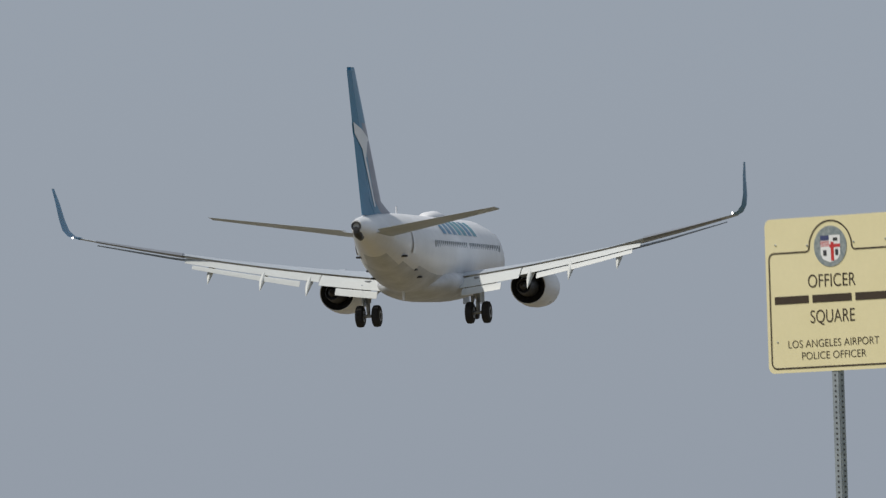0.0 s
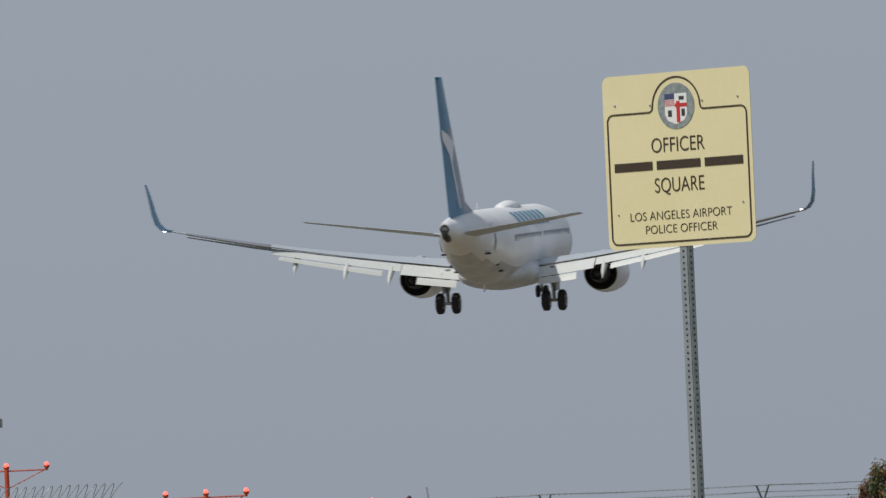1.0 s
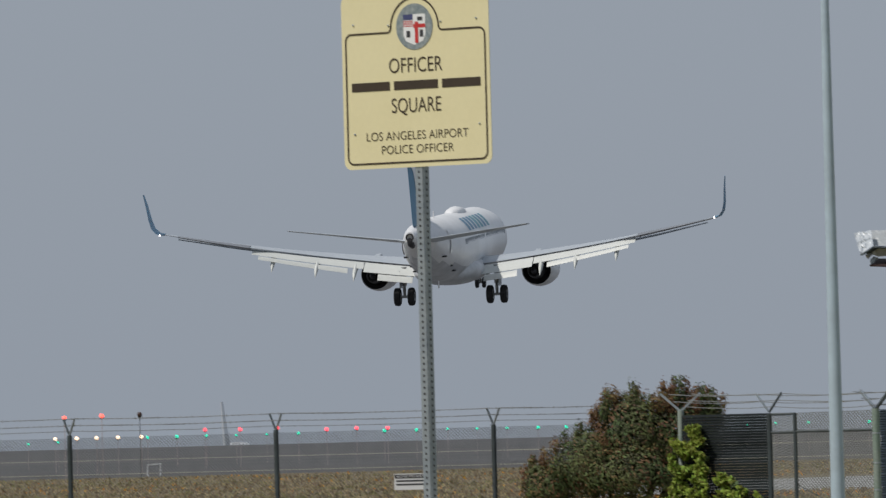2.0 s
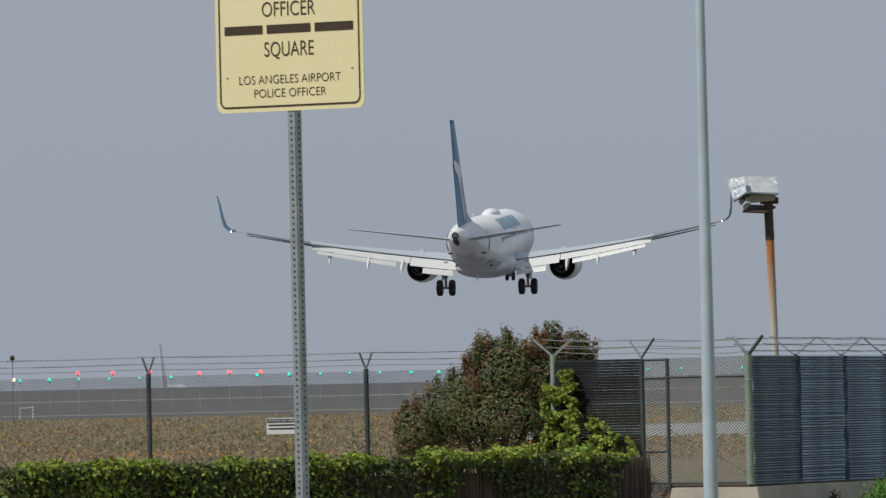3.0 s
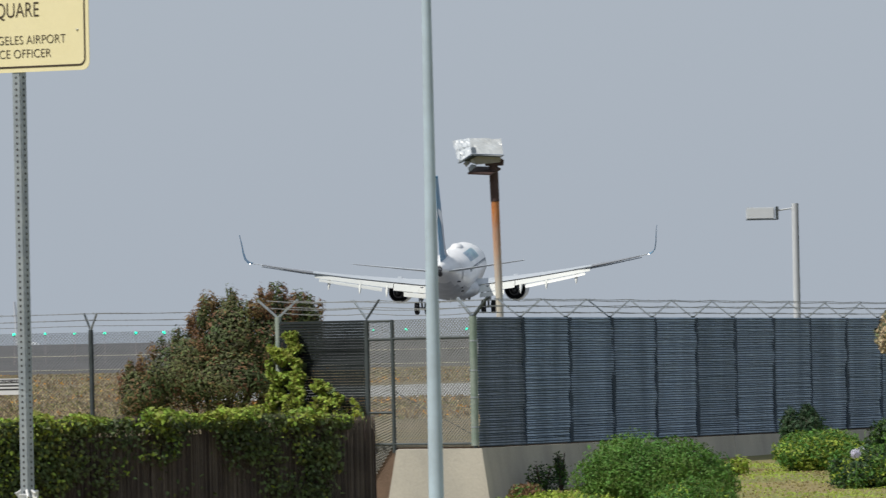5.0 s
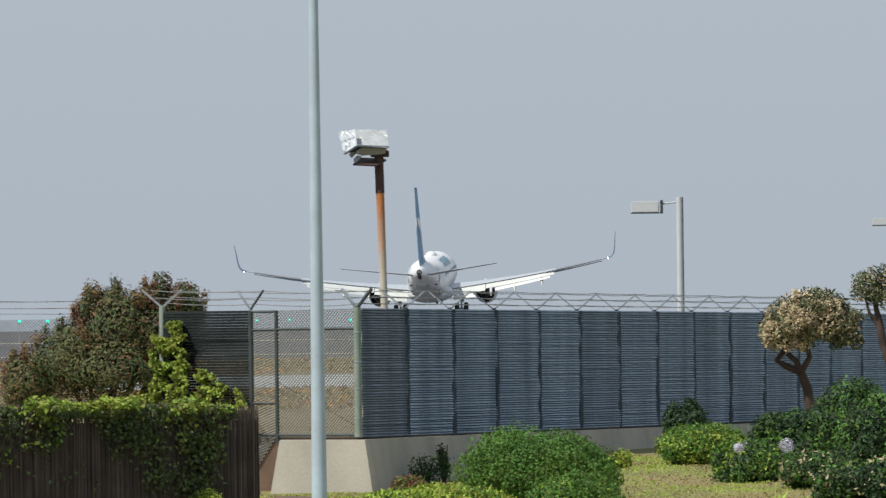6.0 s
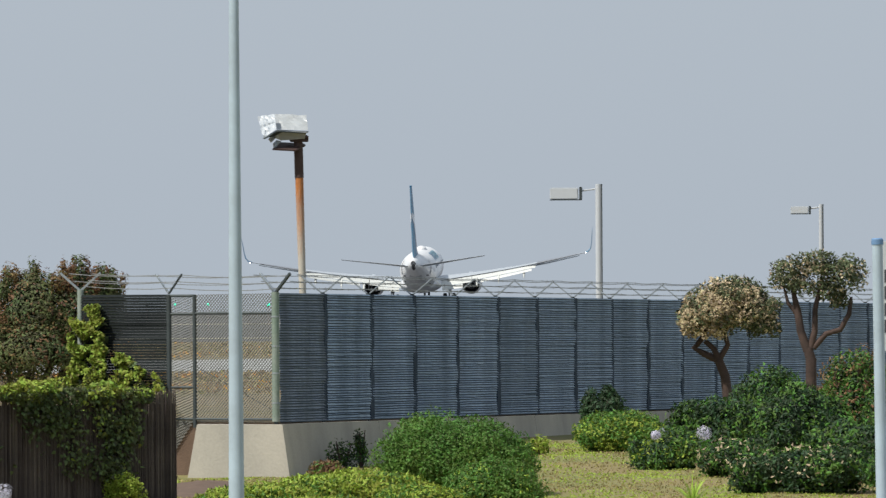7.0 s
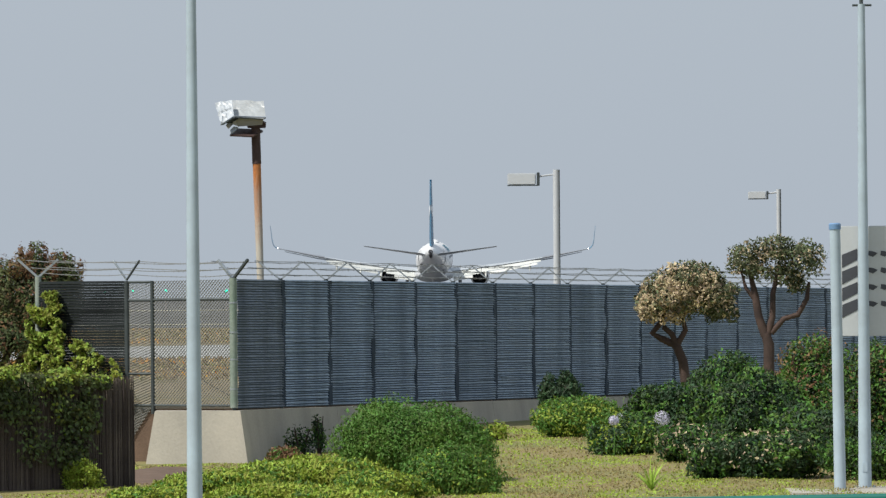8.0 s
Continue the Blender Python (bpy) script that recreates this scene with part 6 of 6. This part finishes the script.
def build_flowers():
    def agapanthus(at, h, r, seed):
        th = thing("agapanthus", at, "lilac agapanthus flower head on a green stalk", "flower", "agapanthus flowers")
        bm = bmesh.new()
        pipe(bm, [(0, 0, 0), (0.01, 0, h * 0.5), (0, 0, h)], [0.009, 0.008, 0.007], 6)
        part("stalk", bm, M_SHRUB, th)
        p, d = blob_points(420, (0, 0, h), (r, r, r * 0.9), seed, 8, 0.25, 0.5)
        leaves("flower_head", p, d, 0.024, M_LILAC, th, seed, "", 0.0, 0.35)
    g = ground_height(130)
    for a, b, d, r, sd in ((-855, 400, 132, 0.16, 1), (-795, 438, 131, 0.13, 2), (385, 303, 148, 0.15, 3), (312, 304, 150, 0.14, 4), (300, 306, 149, 0.1, 5)):
        p = sight(a, b, d)
        gz = ground_height(p.y, p.x)
        agapanthus((p.x, p.y, gz), p.z - gz, r, sd)
    # strap-leaved clump
    p = sight(365, 400, 134)
    th = thing("strap_leaf_plant", (p.x, p.y, ground_height(p.y, p.x)), "bright green strap-leaved clump on the lawn", "plant")
    rng = random.Random(9)
    for k in range(46):
        a, s = rng.uniform(0, 6.283), rng.uniform(0.3, 1.0)
        l = rng.uniform(0.35, 0.6)
        w = 0.013
        dx, dy = math.cos(a) * s, math.sin(a) * s
        bm = bmesh.new()
        rows = []
        for i in range(5):
            f = i / 4
            x, y, z = dx * 0.38 * f * (0.6 + 0.6 * f), dy * 0.38 * f * (0.6 + 0.6 * f), l * (f - 0.35 * s * f * f)
            ww = w * (1 - f ** 3) + 0.001
            rows.append((bm.verts.new((x - dy * ww - ww * 0.5, y + dx * ww, z)), bm.verts.new((x + dy * ww + ww * 0.5, y - dx * ww, z))))
        for i in range(4):
            bm.faces.new((rows[i][0], rows[i][1], rows[i + 1][1], rows[i + 1][0]))
        part("blade", bm, M_LIME, th)
    # bare soil by the wall
    q = sight(-505, 390, 149.5)
    bm = bmesh.new()
    rows = [[(q.x + 0.95 * r * math.cos(i * 0.5236), q.y + 7.5 * r * math.sin(i * 0.5236), g + 0.16 * (1 - r) + (0.03 * noise.noise(Vector((i, r * 5, 0))) if r < 1 else -0.02)) for i in range(12)] for r in (1, 0.8, 0.55, 0.3, 0.08)]
    ring_loft(bm, rows, False, True)
    tagged(part("soil_mound", bm, M_SOIL), "low mound of bare brown soil at the wall", "soil")
    # grass tufts over the visible lawn
    rn = np.random.default_rng(12)
    k = 90000
    y = rn.uniform(120, 172, k)
    x = y * rn.uniform(-860, 800, k) * UNIT
    ok = x < FENCE_CORNER.x + (y - 160) * 0.264 + 200
    ok &= ~((y > 159) & (x < FENCE_CORNER.x + 0.5 + (y - 160) * 0.264))
    z = np.array([ground_height(b, a) + 0.012 + (0.05 * noise.noise(Vector((a * 0.8, b * 0.3, 5))) if -8 < a < 18 and 122 < b < 176 else 0) for a, b in zip(x, y)])
    pts = np.stack([x, y, z], 1)[ok]
    clump = np.array([noise.noise(Vector((a * 0.9, b * 0.25, 2.0))) for a, b in pts[:, :2]])
    m1 = clump + rn.normal(0, 0.15, len(clump)) > 0.02
    for nm, sel, mt in (("lawn_tufts", m1, M_LIME), ("dry_lawn_tufts", ~m1, M_DRYTUFT)):
        v = np.tile(np.array([0, -0.35, 0.6]), (sel.sum(), 1))
        ob = leaves(nm, pts[sel], v, 0.028, mt, None, 13, "", -1.5, 0.5)
        tagged(ob, "short lawn grass tufts, green and straw", "grass", kind="stuff")


M_DRYTUFT = leaf_material("straw_tuft", (0.23, 0.205, 0.065), (0.27, 0.215, 0.085), 0.35)
build_flowers()


def build_kerb_and_rail():
    bm = bmesh.new()
    p = sight(760, 430, 134.5)
    block(bm, (p.x - 1.4, 131.5, -1.0), (p.x + 12, 136.5, -0.94), None, 0.02)
    tagged(part("pavement", bm, M_CONC), "pale concrete pavement at the foot of the poles", "pavement", kind="structure")
    # rail and posts are made up; the teal edge they show is unidentified
    th = thing("teal_edge_rail", (0, 0, 0), "teal rail added for an unidentified teal edge beside the street", "railing")
    d = 96
    a, b = sight(262, 451, d), sight(1500, 438, d)
    bm = bmesh.new()
    pipe(bm, [tuple(a), tuple(a.lerp(b, 0.5)), tuple(b)], [0.05] * 3, 12)
    part("rail", bm, M_TEALEDGE, th)
    for k in range(6):
        q = a.lerp(b, 0.02 + k * 0.19)
        bm = bmesh.new()
        tube(bm, (q.x, q.y, ground_height(q.y) - 0.05), (q.x, q.y, q.z), 0.035, n=10)
        part("post", bm, M_TEALEDGE, th)


build_kerb_and_rail()


# ---- approach and threshold lights ----
def runway_light(a, b, d, glow_mat, post_mat, r, label, group):
    p = sight(a, b, d)
    th = thing("approach_light", (p.x, p.y, 0), label, "runway light", group)
    bm = bmesh.new()
    tube(bm, (0, 0, 0), (0, 0, max(0.05, p.z - r)), r * 0.13, n=8)
    part("stand", bm, post_mat, th)
    bm = bmesh.new()
    revolve(bm, [(p.z - r * 1.3, r * 0.5), (p.z - r * 0.6, r * 0.95), (p.z - r * 0.2, r * 0.9)], (0, 0, 0), 12, "Z")
    part("housing", bm, M_DARKMETAL, th)
    bm = bmesh.new()
    bmesh.ops.create_uvsphere(bm, u_segments=12, v_segments=8, radius=r, matrix=Matrix.Translation((0, -r * 0.25, p.z)))
    part("lens", bm, glow_mat, th)


def build_lights():
    u = 323 * UNIT
    for off, drop in ((0, -2), (-350, -64)):
        cc = sight(-2032 + off, drop, 323)
        th = thing("approach_light_bar", (cc.x, cc.y, 0), "orange three-lamp approach light bar on a mast", "runway light", "approach light bars")
        H = cc.z
        bm = bmesh.new()
        tube(bm, (0, 0, 0), (0, 0, H - 4 * u), 4.2 * u, n=10)
        part("mast", bm, M_ORANGE, th, "orange mast")
        bm = bmesh.new()
        tube(bm, (-74 * u, 0, H - 10 * u), (74 * u, 0, H - 10 * u), 1.3 * u, n=8)
        part("crossbar", bm, M_ORANGE, th)
        for s in (-1, 1):
            bm = bmesh.new()
            tube(bm, (s * 66 * u, 0, H - 11 * u), (s * 4 * u, 0, H - 40 * u), 0.9 * u, n=6)
            part("brace", bm, M_ORANGE, th)
        for s in (-1, 0, 1):
            bm = bmesh.new()
            bmesh.ops.create_uvsphere(bm, u_segments=12, v_segments=8, radius=4.2 * u, matrix=Matrix.Translation((s * 72 * u, -2 * u, H)))
            l = part("lamp", bm, G_AMBER, th, "glowing orange-red lamp")
            bm = bmesh.new()
            revolve(bm, [(H - 9 * u, 2 * u), (H - 5 * u, 5.2 * u), (H - 2 * u, 5.2 * u)], (s * 72 * u, 0, 0), 10, "Z")
            part("lamp_base", bm, M_ORANGE, l)
    for a, b in ((-1806, 28), (-1740, 26)):
        runway_light(a, b, 420, G_AMBER, M_PALEPOST, 0.11, "glowing orange approach light on a pale mast", "approach lights")
    runway_light(-1673, 25, 420, M_RUSTDARK, M_DARKMETAL, 0.12, "unlit dark red lamp on a thin mast", "approach lights")
    for a, b in ((-1558, 55), (-1496, 56), (-1343, 60), (-1290, 59), (-1235, 60), (-1430, 55), (-2130, 60)):
        runway_light(a, b, 560, G_RED, M_PALEPOST, 0.115, "glowing red runway light on a short stand", "red runway lights")
    for a in (-1823, -1785, -1750, -1712, -1671, -1930, -1990, -2060):
        runway_light(a, 65, 520, G_WHITE, M_PALEPOST, 0.115, "glowing white runway light on a short stand", "white runway lights")
    greens = (-2024, -1871, -1818, -1660, -1608, -1556, -1503, -1449, -1393, -1241, -1184, -1129, -1077, -1024, -969, -919, -599, -549, -491, -384, -277)
    for k, a in enumerate(greens):
        runway_light(a, float(np.interp(a, [-2020, -1660, -1135, -279], [77, 66, 65, 72])), 600, G_GREEN, M_PALEPOST, 0.10 + 0.02 * math.sin(k * 5.1), "glowing green threshold light on a short stand", "green threshold lights")
    # small white pipe frame on the grass
    p = sight(-1650, 118, 470)
    th = thing("pipe_frame", (p.x, p.y, 0), "small white pipe frame standing on the grass", "frame")
    bm = bmesh.new()
    pipe(bm, [(-0.35, 0, 0), (-0.35, 0, 0.62), (0.35, 0, 0.66), (0.35, 0, 0)], [0.045] * 4, 8)
    part("frame_pipe", bm, M_SIGNWHITE, th)
build_lights()


def build_distant_airliner():
    p = sight(-1727, 53, 1700)
    th = thing("distant_airliner", (p.x, p.y, -4.05), "distant taxiing airliner seen as a pale grey tail", "airplane")
    bm = bmesh.new()
    ring_loft(bm, [[Vector(v) for v in r] for r in (((-0.2, 6, 3.6), (0.25, 6, 3.6), (0.25, 0, 3.6), (-0.2, 0, 3.6)), ((-0.3, 0.5, 12.3), (-0.1, 0.5, 12.3), (-0.1, -1.5, 12.3), (-0.3, -1.5, 12.3)))])
    part("fin", bm, M_FARHAZE, th, "fin with haze put into its pale grey")
    bm = bmesh.new()
    revolve(bm, [(-1, 0.3), (3, 0.9), (8, 1.5), (24, 1.5), (29, 0.6)], (0, 0, 2.75), 16)
    part("fuselage", bm, M_WHITE, th, "white fuselage")
    for x in (-2.0, 2.0):
        bm = bmesh.new()
        revolve(bm, [(-0.25, 0.3), (-0.2, 0.55), (0.2, 0.55), (0.25, 0.3)], (x, 14, 0.55), 14, "X")
        part("wheel", bm, M_TYRE, th)
        bm = bmesh.new()
        tube(bm, (x, 14, 0.5), (x * 0.5, 14, 2.2), 0.12)
        part("gear_strut", bm, M_STRUT, th)
    return th


distant_airliner = build_distant_airliner()


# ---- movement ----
# Distances in the rows before 0.5 s are set to fit the camera's view.
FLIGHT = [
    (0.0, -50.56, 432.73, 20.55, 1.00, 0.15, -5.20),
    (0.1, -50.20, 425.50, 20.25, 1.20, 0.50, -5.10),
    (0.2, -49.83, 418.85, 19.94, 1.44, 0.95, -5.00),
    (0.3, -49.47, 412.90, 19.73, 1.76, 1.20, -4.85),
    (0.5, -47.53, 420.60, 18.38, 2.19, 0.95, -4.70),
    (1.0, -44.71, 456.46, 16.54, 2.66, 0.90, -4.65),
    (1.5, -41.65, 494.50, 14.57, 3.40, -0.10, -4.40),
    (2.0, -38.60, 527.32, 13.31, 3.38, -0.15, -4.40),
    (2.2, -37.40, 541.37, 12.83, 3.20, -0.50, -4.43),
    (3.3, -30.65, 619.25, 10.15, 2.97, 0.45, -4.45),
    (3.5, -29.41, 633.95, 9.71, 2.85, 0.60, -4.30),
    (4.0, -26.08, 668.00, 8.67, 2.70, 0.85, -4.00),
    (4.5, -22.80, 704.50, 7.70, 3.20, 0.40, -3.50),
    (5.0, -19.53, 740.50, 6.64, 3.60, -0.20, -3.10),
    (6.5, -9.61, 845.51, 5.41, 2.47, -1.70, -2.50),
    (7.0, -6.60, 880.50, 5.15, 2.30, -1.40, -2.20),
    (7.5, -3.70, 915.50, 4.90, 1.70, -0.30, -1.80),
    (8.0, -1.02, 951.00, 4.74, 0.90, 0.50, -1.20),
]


def motions():
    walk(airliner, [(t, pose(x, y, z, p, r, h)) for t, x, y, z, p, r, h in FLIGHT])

    taxi = [(t, sight(-1755 + 115 * t, 53, 1700)) for t in (0.0, 2.0, 4.0, 6.0, 8.0)]
    walk(distant_airliner, [(t, pose(p.x, p.y, -4.05, 0, 0, -4)) for t, p in taxi])


motions()
